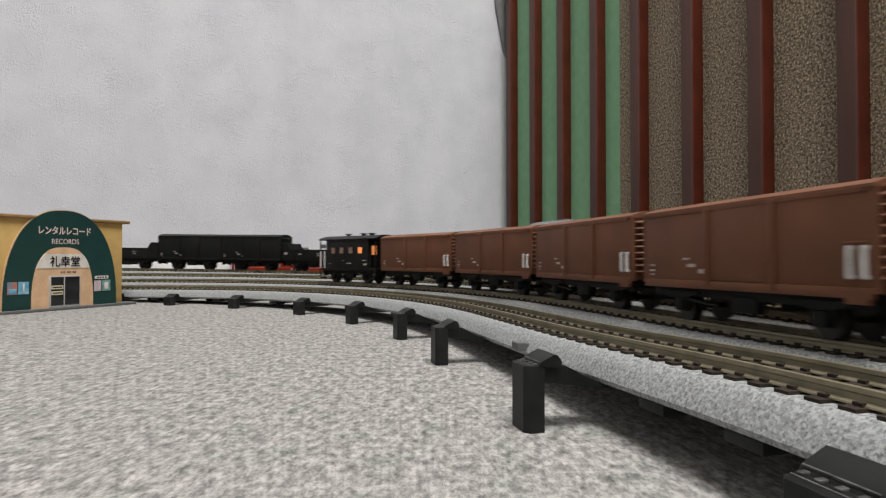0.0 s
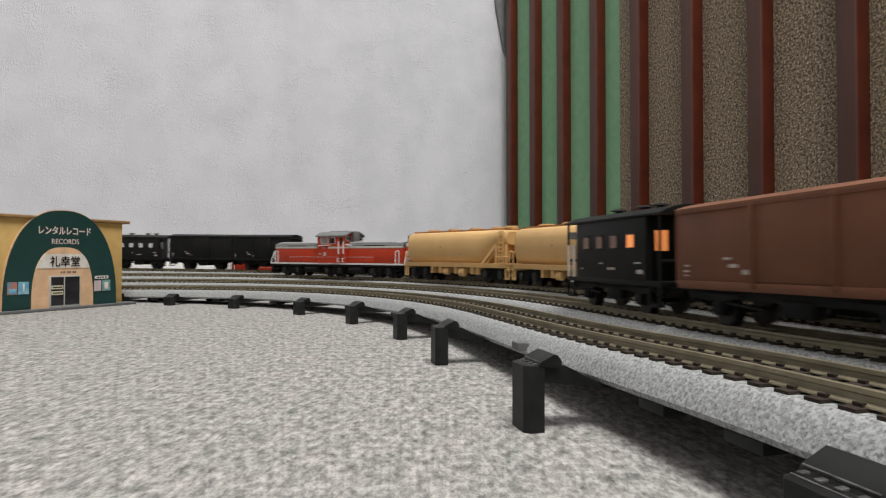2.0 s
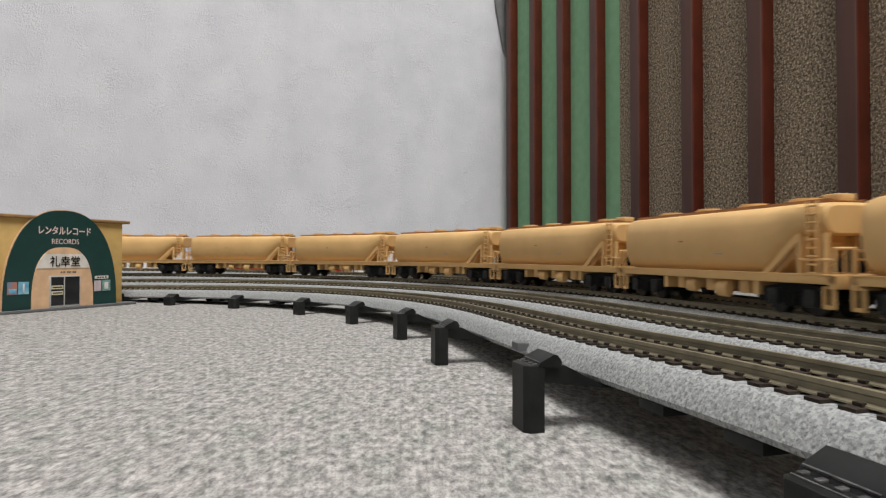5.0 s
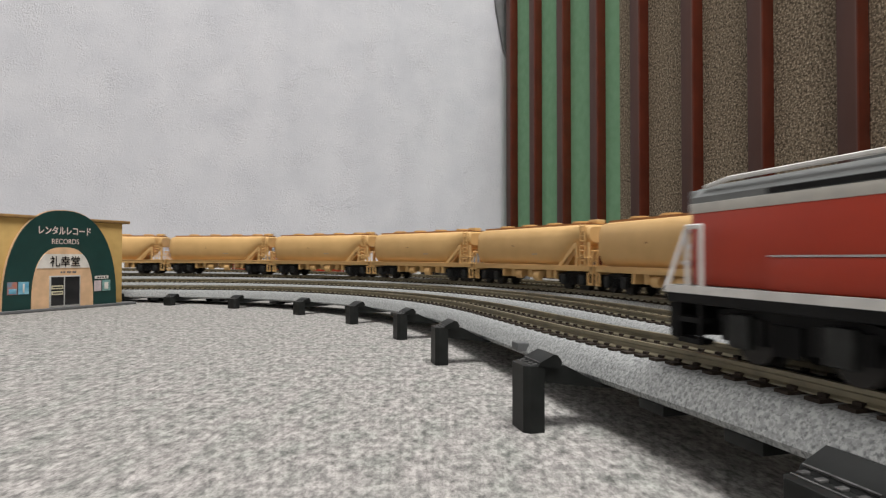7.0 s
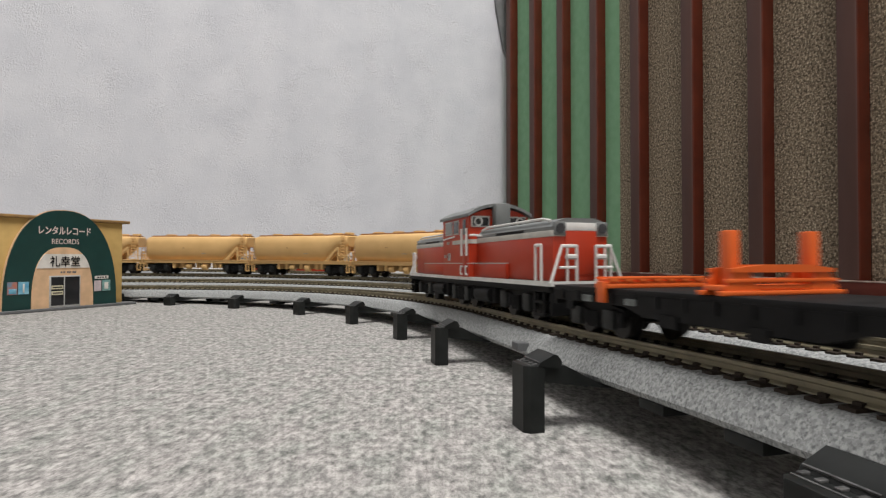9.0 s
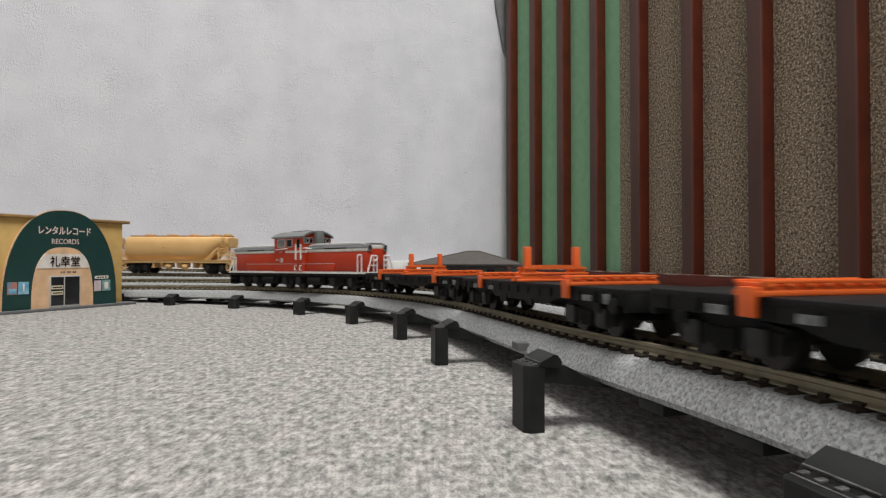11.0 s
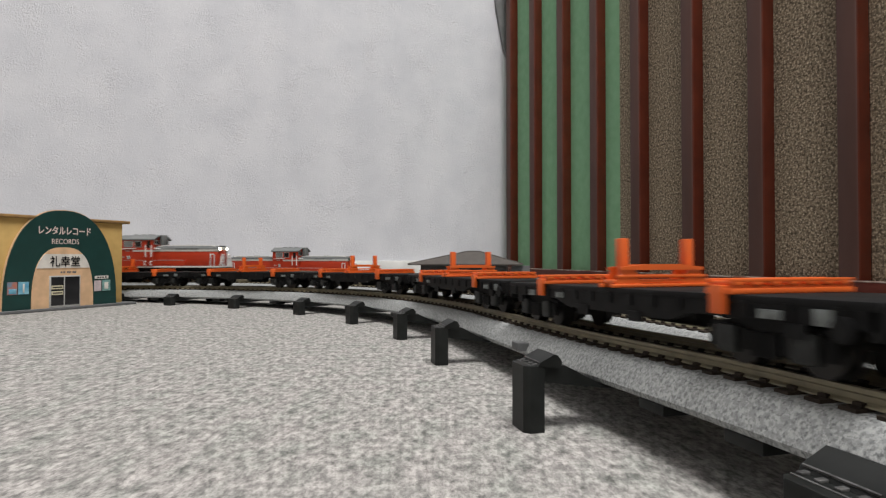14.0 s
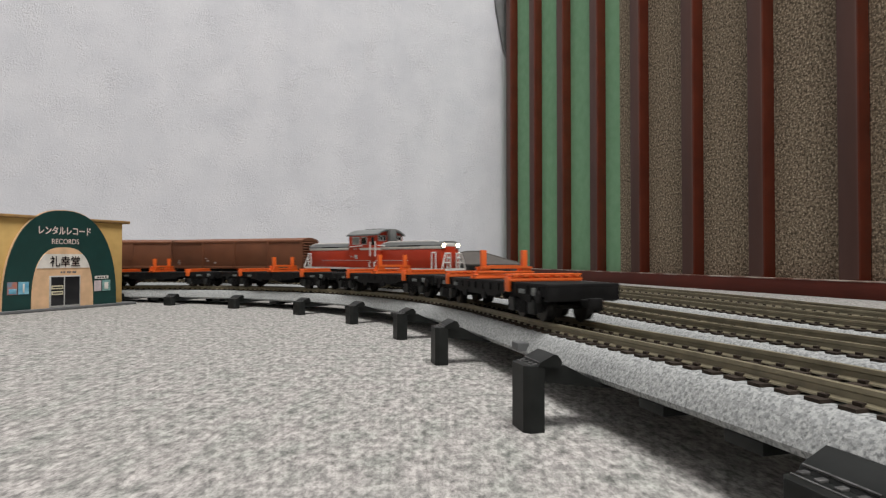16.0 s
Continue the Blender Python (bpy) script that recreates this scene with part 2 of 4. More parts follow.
def bars(name, mat, parent, items, y, thick=0.12, label=""):
    """Small painted marks on a side: (x, z, width, height)."""
    b = bmesh.new()
    for x, z, w, h in items:
        box(b, x - w / 2, x + w / 2, *sorted((y, y + math.copysign(thick, y))), z - h / 2, z + h / 2)
    return part(name, b, mat, parent, label)


def arch(w, z0, z1, n=10):
    """Outline of a roof: (y, z) points from -w to w."""
    return [(-w + 2 * w * i / n, z0 + (z1 - z0) * (1 - abs(-1 + 2 * i / n) ** 2.2)) for i in range(n + 1)]


def handrail(parent, pts, r=0.33, mat=None, name="handrail"):
    b = bmesh.new()
    for p, q in zip(pts, pts[1:]):
        rod(b, p, q, r, 6)
    for p in pts[1:-1]:
        bmesh.ops.create_icosphere(b, subdivisions=1, radius=r * 1.02, matrix=Matrix.Translation(p))
    return part(name, b, mat or WHITE, parent)


def locomotive(label, lit):
    """Centre-cab diesel locomotive: two hoods, a cab, three bogies."""
    v = thing("diesel_locomotive", label, "locomotive", "locomotives")
    part("frame", box(bmesh.new(), -56.5, 56.5, -9.2, 9.2, 5.0, 6.3, bevel=0.3), BLACK, v)
    b = bmesh.new()
    for s in (-1, 1):
        box(b, -56.2, 56.2, *sorted((s * 9.1, s * 9.4)), 6.0, 6.75)
    for s in (-1, 1):
        box(b, *sorted((s * 56.4, s * 56.7)), -9.2, 9.2, 6.0, 6.75)
    part("sill_line", b, WHITE, v, "white line along the sill")
    part("walkway", box(bmesh.new(), -56.2, 56.2, -9.0, 9.0, 6.3, 6.7), GREY, v)
    for x0, x1, e in ((-54.0, -10.7, -1), (12.6, 54.0, 1)):
        end = x0 if e < 0 else x1
        hood = part("hood", box(bmesh.new(), x0, x1, -6.9, 6.9, 6.7, 16.3, bevel=0.35), RED, v)
        part("white_band", box(bmesh.new(), x0 - (0.12 if e < 0 else 0), x1 + (0.12 if e > 0 else 0), -7.05, 7.05, 16.1, 17.4, bevel=0.1), BANDWHITE, hood)
        top = bmesh.new()
        prism(top, [(-6.9, 17.4), (-6.9, 18.2), (-5.8, 19.3), (-3.6, 20.0), (3.6, 20.0), (5.8, 19.3), (6.9, 18.2), (6.9, 17.4)], x0 + 0.05, x1 - 0.05, "x")
        part("hood_roof", top, GREY, hood, "grey hood roof", smooth=30)
        # the red nose between the lamps
        part("nose", box(bmesh.new(), *sorted((end - e * 0.3, end + e * 0.28)), -3.9, 3.9, 8.0, 17.3, bevel=0.12), RED, hood)
        part("nose_line", box(bmesh.new(), *sorted((end, end + e * 0.3)), -3.9, 3.9, 17.3, 19.0, bevel=0.1), WHITE, hood)
        for y in (-5.3, 5.3):
            lamp = part("headlight_case", box(bmesh.new(), *sorted((end - e * 0.5, end + e * 0.5)), y - 1.5, y + 1.5, 16.3, 19.2, bevel=0.3), GREY, hood)
            rim = bmesh.new()
            rod(rim, (end + e * 0.4, y, 17.8), (end + e * 0.75, y, 17.8), 1.05, 16)
            part("headlight", rim, WARM if (lit and e < 0) else LENS, lamp, "glowing headlight" if (lit and e < 0) else "dark headlight lens")
        # hand rail along the hood roof, walkway boxes and seams
        for y in (-6.2, 6.2):
            handrail(hood, [(x0 + 2, y, 19.5), (x0 + 6, y, 20.1), (x1 - 6, y, 20.1), (x1 - 2, y, 19.5)], 0.3, WHITE)
        for s in (-1, 1):
            xa, xb = (x0 + 22, x1) if e < 0 else (x0, x1 - 13.5)
            part("side_box", box(bmesh.new(), xa, xb, *sorted((s * 6.8, s * 7.9)), 6.7, 10.4, bevel=0.2), RED, hood)
            part("box_edge", bm_box(xa + 0.3, xb - 0.3, *sorted((s * 6.9, s * 8.05)), 10.4, 10.62), GREYWHITE, hood)
            part("side_grille", box(bmesh.new(), (x0 + x1) / 2 - 8, (x0 + x1) / 2 + 8, *sorted((s * 6.85, s * 7.05)), 17.5, 18.1), BLACK, hood)
        vent = bmesh.new()
        rod(vent, ((x0 + x1) / 2, 0, 19.8), ((x0 + x1) / 2, 0, 20.6), 2.6, 20)
        part("fan", vent, GREY, hood)
        # end railings
        for s in (-1, 1):
            xe = end + e * 2.2
            handrail(v, [(xe, s * 2.4, 6.6), (xe, s * 2.4, 14.0), (xe, s * 6.0, 14.0), (xe + e * 0.3, s * 9.0, 6.4)], 0.36)
            handrail(v, [(xe, s * 4.7, 13.9), (xe, s * 4.7, 6.6)], 0.3)
            handrail(v, [(xe, s * 2.4, 11.8), (xe, s * 5.0, 11.8)], 0.55)
            handrail(v, [(xe, s * 2.4, 9.6), (xe, s * 6.6, 9.6)], 0.3)
            handrail(v, [(end - e * 1.6, s * 8.9, 6.6), (end - e * 1.6, s * 8.9, 14.3), (end - e * 4.2, s * 8.9, 14.3), (end - e * 4.2, s * 8.9, 6.6)], 0.33)
            step = bmesh.new()
            for z in (1.2, 3.2):
                box(step, *sorted((end + e * 0.2, end - e * 4.4)), *sorted((s * 7.0, s * 9.2)), z, z + 0.5)
            for dx in (0.1, 4.2):
                box(step, *sorted((end + e * 0.2 - e * dx, end - e * dx - e * 0.3)), *sorted((s * 8.7, s * 9.2)), 1.2, 5.2)
            part("step", step, BLACK, v)
        part("pilot", box(bmesh.new(), *sorted((end + e * 1.2, end + e * 2.4)), -8.6, 8.6, 1.4, 5.2, bevel=0.3), BLACK, v)
        coupler(v, end + e * 2.4, e)
    # cab
    cab = bmesh.new()
    prism(cab, [(-9.6, 6.7), (-9.6, 23.6)] + arch(9.6, 23.6, 26.0)[1:-1] + [(9.6, 23.6), (9.6, 6.7)], -10.7, 12.6, "x")
    cab = part("cab", cab, RED, v, smooth=30)
    roof = bmesh.new()
    prism(roof, [(y, z + 0.7) for y, z in arch(10.2, 23.7, 26.6)] + [(y, z - 0.15) for y, z in arch(10.2, 23.7, 26.6)][::-1], -12.2, 14.1, "x")
    part("cab_roof", roof, GREY, cab, "grey arched cab roof", smooth=30)
    for x in (-4, 1, 6.5):
        part("roof_vent", box(bmesh.new(), x - 1.4, x + 1.4, -1.8, 1.8, 27.0, 27.7, bevel=0.3), GREY, cab)
    for x in (-14.0, 12.7):
        part("exhaust", bm_box(x, x + 3.2, -2.4, 2.4, 20.0, 27.2, bevel=0.5), GREY, cab)
    part("cab_line", box(bmesh.new(), -10.85, 3.2, -9.75, 9.75, 16.0, 17.2), BANDWHITE, cab)
    part("sill_seam", box(bmesh.new(), -10.8, 12.7, -9.68, 9.68, 10.4, 10.6), GREYWHITE, cab)
    for s in (-1, 1):
        for xa, xb in ((-2.7, 2.1), (3.2, 9.8)):
            w = part("window", box(bmesh.new(), xa, xb, *sorted((s * 9.55, s * 9.8)), 18.9, 23.1, bevel=0.1), SILVER, cab)
            part("pane", box(bmesh.new(), xa + 0.4, xb - 0.4, *sorted((s * 9.6, s * 9.88)), 19.3, 22.7), PANE if xa < 0 else PALEGLASS, w)
        door = part("door", box(bmesh.new(), -9.3, -5.8, *sorted((s * 9.5, s * 9.72)), 7.2, 23.0, bevel=0.1), RED, cab)
        part("pane", box(bmesh.new(), -8.8, -6.4, *sorted((s * 9.6, s * 9.85)), 18.6, 22.9), PANE, door)
        for x in (-5.6, -9.6):
            handrail(cab, [(x, s * 9.9, 12.6), (x, s * 9.9, 20.4)], 0.42)
            handrail(cab, [(x - 0.5, s * 10.0, 9.6), (x + 0.7, s * 10.0, 9.6), (x + 0.7, s * 10.0, 7.4), (x - 0.5, s * 10.0, 7.4)], 0.28)
        handrail(cab, [(12.6, s * 9.0, 17.6), (11.0, s * 9.95, 17.8), (1.0, s * 9.95, 18.3)], 0.26)
        handrail(cab, [(-10.9, s * 9.4, 18.3), (-12.2, s * 8.6, 18.3), (-14.4, s * 6.6, 17.9)], 0.3)
        mark = bars("number_mark", PALEMARK, cab, [(6.4, 12.4, 2.1, 2.2)], s * 9.62)
        bars("mark_line", GREY, mark, [(6.0, 12.4, 0.18, 1.8), (6.8, 12.4, 0.18, 1.8), (6.4, 12.4, 1.8, 0.16)], s * 9.72)
        bars("number_mark", MARK, cab, [(9.6, 12.6, 1.0, 0.8), (10.8, 12.6, 0.7, 0.8), (6.6, 16.6, 0.9, 0.8), (8.0, 16.6, 0.9, 0.8)], s * 9.62)
        for e, xf in ((-1, -10.7), (1, 12.6)):
            w = part("window", box(bmesh.new(), *sorted((xf, xf + e * 0.3)), *sorted((s * 3.0, s * 8.9)), 20.6, 23.8, bevel=0.2), SILVER, cab)
            part("pane", box(bmesh.new(), *sorted((xf, xf + e * 0.42)), *sorted((s * 3.5, s * 8.4)), 21.0, 23.4, bevel=0.1), PANE, w)
            ring = bmesh.new()
            rod(ring, (xf + e * 0.4, s * 6.7, 22.2), (xf + e * 0.5, s * 6.7, 22.2), 1.35, 20)
            part("wiper_disc", ring, SILVER, w)
            glass = bmesh.new()
            rod(glass, (xf + e * 0.45, s * 6.7, 22.2), (xf + e * 0.58, s * 6.7, 22.2), 0.85, 20)
            part("wiper_glass", glass, PANE, w)
    for x, ba in ((-38, 12.5), (0, 11), (38, 12.5)):
        bogie(v, x, ba, ba + 8.5)
    for x in (-19, 19):
        tank = bmesh.new()
        box(tank, x - 7.0, x + 7.0, -8.2, 8.2, 1.8, 5.2, bevel=0.6)
        rod(tank, (x - 5, 8.3, 3.4), (x + 5, 8.3, 3.4), 1.3, 12)
        rod(tank, (x - 5, -8.3, 3.4), (x + 5, -8.3, 3.4), 1.3, 12)
        part("fuel_tank", tank, BLACK, v)
    return v


def underframe(v, L, axles):
    """Black running gear of a four-wheeled wagon."""
    b = bmesh.new()
    for s in (-1, 1):
        box(b, -L / 2 + 1, L / 2 - 1, *sorted((s * 6.4, s * 7.2)), 4.4, 6.4)
        for x in axles:
            prism(b, [(x - 3.4, 4.6), (x - 1.3, 1.7), (x + 1.3, 1.7), (x + 3.4, 4.6)], *sorted((s * 6.2, s * 6.9)))
            box(b, x - 1.4, x + 1.4, *sorted((s * 6.5, s * 8.0)), 1.8, 4.0, bevel=0.3)
            prism(b, [(x - 6.5, 4.9), (x - 2, 4.1), (x + 2, 4.1), (x + 6.5, 4.9), (x + 6.5, 5.3), (x - 6.5, 5.3)], *sorted((s * 7.0, s * 7.9)))
        box(b, -4.5, 2.5, *sorted((s * 5.0, s * 7.6)), 2.4, 5.0, bevel=0.5)
        rod(b, (6, s * 7.4, 3.2), (L / 2 - 4, s * 7.4, 4.6), 0.3, 6)
    box(b, -L / 2, L / 2, -6.4, 6.4, 5.0, 6.4)
    f = part("underframe", b, BLACK, v)
    for x in axles:
        wheelset(v, x)
    for s in (-1, 1):
        coupler(v, s * L / 2, s)
    return f


def end_ribs(b, x, s, w, z0, z1, n, proud=0.55):
    """Pressed ribs across a wagon end, round in section and tapered at both tips."""
    for i in range(n):
        z = z0 + (z1 - z0) * (i + 0.5) / n
        h = (z1 - z0) / n * 0.36
        rows = []
        for y, f in ((-w, 0.15), (-w + 1.6, 1.0), (w - 1.6, 1.0), (w, 0.15)):
            rows.append([b.verts.new((x + s * (proud * f * math.sin(math.pi * q / 6) - 0.1), y, z - h * f * math.cos(math.pi * q / 6))) for q in range(7)])
        faces = []
        for p, q in zip(rows, rows[1:]):
            for k in range(6):
                faces.append(b.faces.new((p[k], p[k + 1], q[k + 1], q[k])))
        for f in faces:
            f.normal_update()
            if f.normal.x * s < 0:
                f.normal_flip()


def boxcar(label, L, doors, z1, axles, group, grabs=False, mat=None, roofmat=None):
    """Covered goods wagon: flat sides with door posts, ribbed ends, low arched roof."""
    mat, roofmat = mat or BROWN, roofmat or BROWN_ROOF
    v = thing("covered_wagon", label, "train car", group)
    h = L / 2
    body = part("body", box(bmesh.new(), -h, h, -9.0, 9.0, 6.6, z1 - 1.2, bevel=0.2), mat, v)
    roof = bmesh.new()
    prism(roof, [(-9.35, z1 - 1.6)] + [(y, z) for y, z in arch(9.35, z1 - 1.1, z1 + 0.5)] + [(9.35, z1 - 1.6)], -h - 0.5, h + 0.5, "x")
    part("roof", roof, roofmat, v, smooth=30)
    sill = bmesh.new()
    for s in (-1, 1):
        box(sill, -h, h, *sorted((s * 8.9, s * 9.3)), 5.9, 7.4, bevel=0.1)
    part("side_sill", sill, mat, body)
    for s in (-1, 1):
        for a, c in doors:
            d = part("door", box(bmesh.new(), a + 0.25, c - 0.25, *sorted((s * 8.9, s * 9.28)), 7.6, z1 - 2.0, bevel=0.12), mat, body)
            part("door_latch", box(bmesh.new(), a + 1.0, a + 3.2, *sorted((s * 9.2, s * 9.6)), 11.3, 11.8), mat, d)
        for x in sorted({x for d in doors for x in d}):
            part("door_post", box(bmesh.new(), x - 0.55, x + 0.55, *sorted((s * 8.9, s * 9.75)), 6.4, z1 - 1.7, bevel=0.15), mat, body)
        part("door_rail", box(bmesh.new(), -h + 1, h - 1, *sorted((s * 8.9, s * 9.5)), z1 - 2.2, z1 - 1.6), mat, body)
        if grabs:
            handrail(body, [(-h + 3.6, s * 9.0, 9.0), (-h + 3.6, s * 9.6, 9.0), (-h + 3.6, s * 9.6, 13.4), (-h + 3.6, s * 9.0, 13.4)], 0.42)
            handrail(body, [(-h + 1.2, s * 9.0, 9.0), (-h + 1.2, s * 9.6, 9.0), (-h + 1.2, s * 9.6, 13.4), (-h + 1.2, s * 9.0, 13.4)], 0.42)
            handrail(body, [(-h + 1.0, s * 9.4, 14.2), (-h + 4.4, s * 9.4, 14.2)], 0.25, mat)
            part("step", box(bmesh.new(), -h + 0.6, -h + 4.6, *sorted((s * 8.6, s * 9.5)), 5.2, 7.0), mat, body)
        bars("marking", MARK, body, [(h * 0.42, 10.6, 2.2, 0.7), (h * 0.42 + 1.5, 12.0, 1.6, 0.5), (h * 0.30, 9.4, 1.6, 0.9), (h * 0.9, 10.6, 1.3, 0.45), (h * 0.9, 9.4, 1.3, 0.45),
                                     (h * 0.9, 8.5, 1.0, 0.3)], s * 9.0, 0.3)
    for s in (-1, 1):
        e = bmesh.new()
        end_ribs(e, s * h, s, 8.3, 8.0, z1 - 2.0, 9, 1.5)
        for y in (-8.7, 8.7):
            box(e, *sorted((s * h, s * h + s * 0.8)), y - 0.35, y + 0.35, 6.6, z1 - 1.6)
        part("end_ribs", e, mat, body)
    underframe(v, L, axles) if axles else None
    return v


def long_boxcar():
    v = boxcar("long reddish-brown covered bogie wagon with ribbed ends", 103, [(-26, 0), (0, 26)], 24.2, None, "long brown wagons")
    b = bmesh.new()
    box(b, -50, 50, -6.4, 6.4, 4.8, 6.6)
    box(b, -14, 12, -8, 8, 2.4, 5.4, bevel=0.5)
    part("underframe", b, BLACK, v)
    for x in (-36, 36):
        bogie(v, x, 11, 18)
    for s in (-1, 1):
        coupler(v, s * 51.5, s)
    return v


def hopper():
    """Cream covered hopper: rounded hold, sloped end over an open platform, roof hatches."""
    v = thing("hopper_wagon", "cream covered hopper wagon with rounded hold and roof hatches", "train car", "cream hopper wagons")
    L = 86.0
    h = L / 2

    def ring(x, top, low, squeeze=1.0):
        w = 9.4 * squeeze
        pts = [(-6.0 * squeeze, low)]
        pts += [(-w * f, low + (top - low) * g) for f, g in ((0.86, 0.10), (0.97, 0.28), (1.0, 0.50), (0.985, 0.70), (0.93, 0.86), (0.80, 0.955), (0.55, 0.99), (0.0, 1.0))]
        pts += [(-y, z) for y, z in pts[-2::-1]]
        return [(x, y, z) for y, z in pts]

    b = bmesh.new()
    rows = [ring(41.0, 23.0, 8.5, 0.90), ring(40.2, 23.9, 7.7, 0.97), ring(38.5, 24.3, 7.2), ring(-22.0, 24.3, 7.2), ring(-31.8, 24.3, 15.4), ring(-33.0, 24.2, 16.4, 0.99), ring(-39.6, 24.0, 16.4, 0.97), ring(-40.3, 23.2, 16.8, 0.90)]
    vs = [[b.verts.new(p) for p in r] for r in rows]
    n = len(vs[0])
    for a, c in zip(vs, vs[1:]):
        for j in range(n):
            b.faces.new((a[j], a[(j + 1) % n], c[(j + 1) % n], c[j]))
    b.faces.new(vs[0])
    b.faces.new(vs[-1][::-1])
    bmesh.ops.recalc_face_normals(b, faces=b.faces)
    hold = part("hold", b, CREAM, v, smooth=35)
    sill = bmesh.new()
    for s in (-1, 1):
        box(sill, -h, h, *sorted((s * 8.0, s * 9.2)), 5.5, 7.2, bevel=0.15)
        box(sill, -h, h, *sorted((s * 9.1, s * 9.6)), 6.9, 7.3, bevel=0.1)
    for s in (-1, 1):
        box(sill, *sorted((s * h, s * (h - 2))), -9.2, 9.2, 4.8, 7.3, bevel=0.15)
    box(sill, -h + 1, h - 1, -8.2, 8.2, 6.2, 7.0)
    part("sill", sill, CREAM, v)
    # sloped chute under the hold's end, posts and braces of the platform
    chute = bmesh.new()
    prism(chute, [(-23, 7.2), (-33, 16.4), (-33, 14.8), (-25.5, 7.2)], -6.6, 6.6)
    part("chute", chute, CREAM, hold)
    for s in (-1, 1):
        brace = bmesh.new()
        prism(brace, [(-22.4, 7.3), (-32.4, 16.6), (-33.6, 16.6), (-33.6, 15.6), (-24.6, 7.3)], *sorted((s * 8.6, s * 9.25)))
        part("brace", brace, CREAM, v)
        for x in (-33.4, -40.2):
            part("post", box(bmesh.new(), x - 0.6, x + 0.6, *sorted((s * 8.3, s * 9.2)), 7.0, 16.8), CREAM, v)
        lad = bmesh.new()
        for x in (-36.0, -38.6):
            rod(lad, (x, s * 9.5, 6.6), (x, s * 9.5, 24.2), 0.3, 6)
        for i in range(9):
            rod(lad, (-36.0, s * 9.5, 7.5 + i * 1.95), (-38.6, s * 9.5, 7.5 + i * 1.95), 0.26, 6)
        part("ladder", lad, CREAM, v)
        handrail(v, [(-33.4, s * 9.3, 10.6), (-42.4, s * 9.3, 10.6)], 0.28, CREAM)
        handrail(v, [(-42.6, s * 9.0, 7.0), (-42.6, s * 9.0, 13.2), (-42.6, s * 3.0, 13.2), (-42.6, s * 3.0, 7.0)], 0.32, CREAM)
        handrail(v, [(-42.6, s * 6.0, 7.0), (-42.6, s * 6.0, 13.2)], 0.28, CREAM)
        handrail(v, [(42.4, s * 8.8, 7.0), (42.4, s * 8.8, 12.6), (42.4, s * 3.0, 12.6), (42.4, s * 3.0, 7.0)], 0.32, CREAM)
        for x in (-41.2, 41.2):
            f = bmesh.new()
            box(f, x - 1.3, x + 1.3, *sorted((s * 8.4, s * 9.3)), 1.6, 2.2)
            box(f, x - 1.4, x - 0.9, *sorted((s * 8.4, s * 9.3)), 1.6, 5.2)
            box(f, x + 0.9, x + 1.4, *sorted((s * 8.4, s * 9.3)), 1.6, 5.2)
            part("step", f, CREAM, v)
        bars("marking", MARK, hold, [(-6.5, 12.0, 3.6, 0.35)], s * 9.35, 0.15)
        bars("grip", RUST, hold, [(9.5, 15.8, 1.3, 0.5)], s * 9.36, 0.2)
    # discharge gear under the frame
    gear = bmesh.new()
    for x in (-14, -1, 12):
        box(gear, x - 1.6, x + 1.6, -7.4, 7.4, 3.0, 6.2, bevel=0.3)
    rod(gear, (-9, 7.6, 3.6), (-5, 7.6, 3.6), 1.6, 12)
    rod(gear, (4, 7.6, 3.8), (8, 7.6, 3.8), 1.3, 12)
    for x in (-19.5, 18.0):
        box(gear, x - 0.8, x + 0.8, -8.6, 8.6, 3.0, 6.2)
    part("discharge_gear", gear, CREAM, v)
    # roof: running board and hatches
    run = bmesh.new()
    box(run, -38.5, 38.5, -4.6, 4.6, 24.3, 24.7)
    for s in (-1, 1):
        box(run, -38.5, 38.5, *sorted((s * 4.8, s * 5.4)), 24.0, 24.9)
    part("running_board", run, RUST, v, "weathered tan roof walk")
    for x in (-27, -10, 8, 26):
        hat = bmesh.new()
        rod(hat, (x, 0, 24.6), (x, 0, 25.5), 4.0, 20)
        rod(hat, (x, 0, 25.5), (x, 0, 25.9), 3.4, 20)
        part("hatch", hat, CREAM, v)
    part("hatch", box(bmesh.new(), -38.6, -33.8, -2.6, 2.6, 24.4, 26.2, bevel=0.3), CREAM, v)
    for x in (-30, 30):
        bogie(v, x, 11, 18)
    for s in (-1, 1):
        coupler(v, s * (h - 0.5), s)
    return v


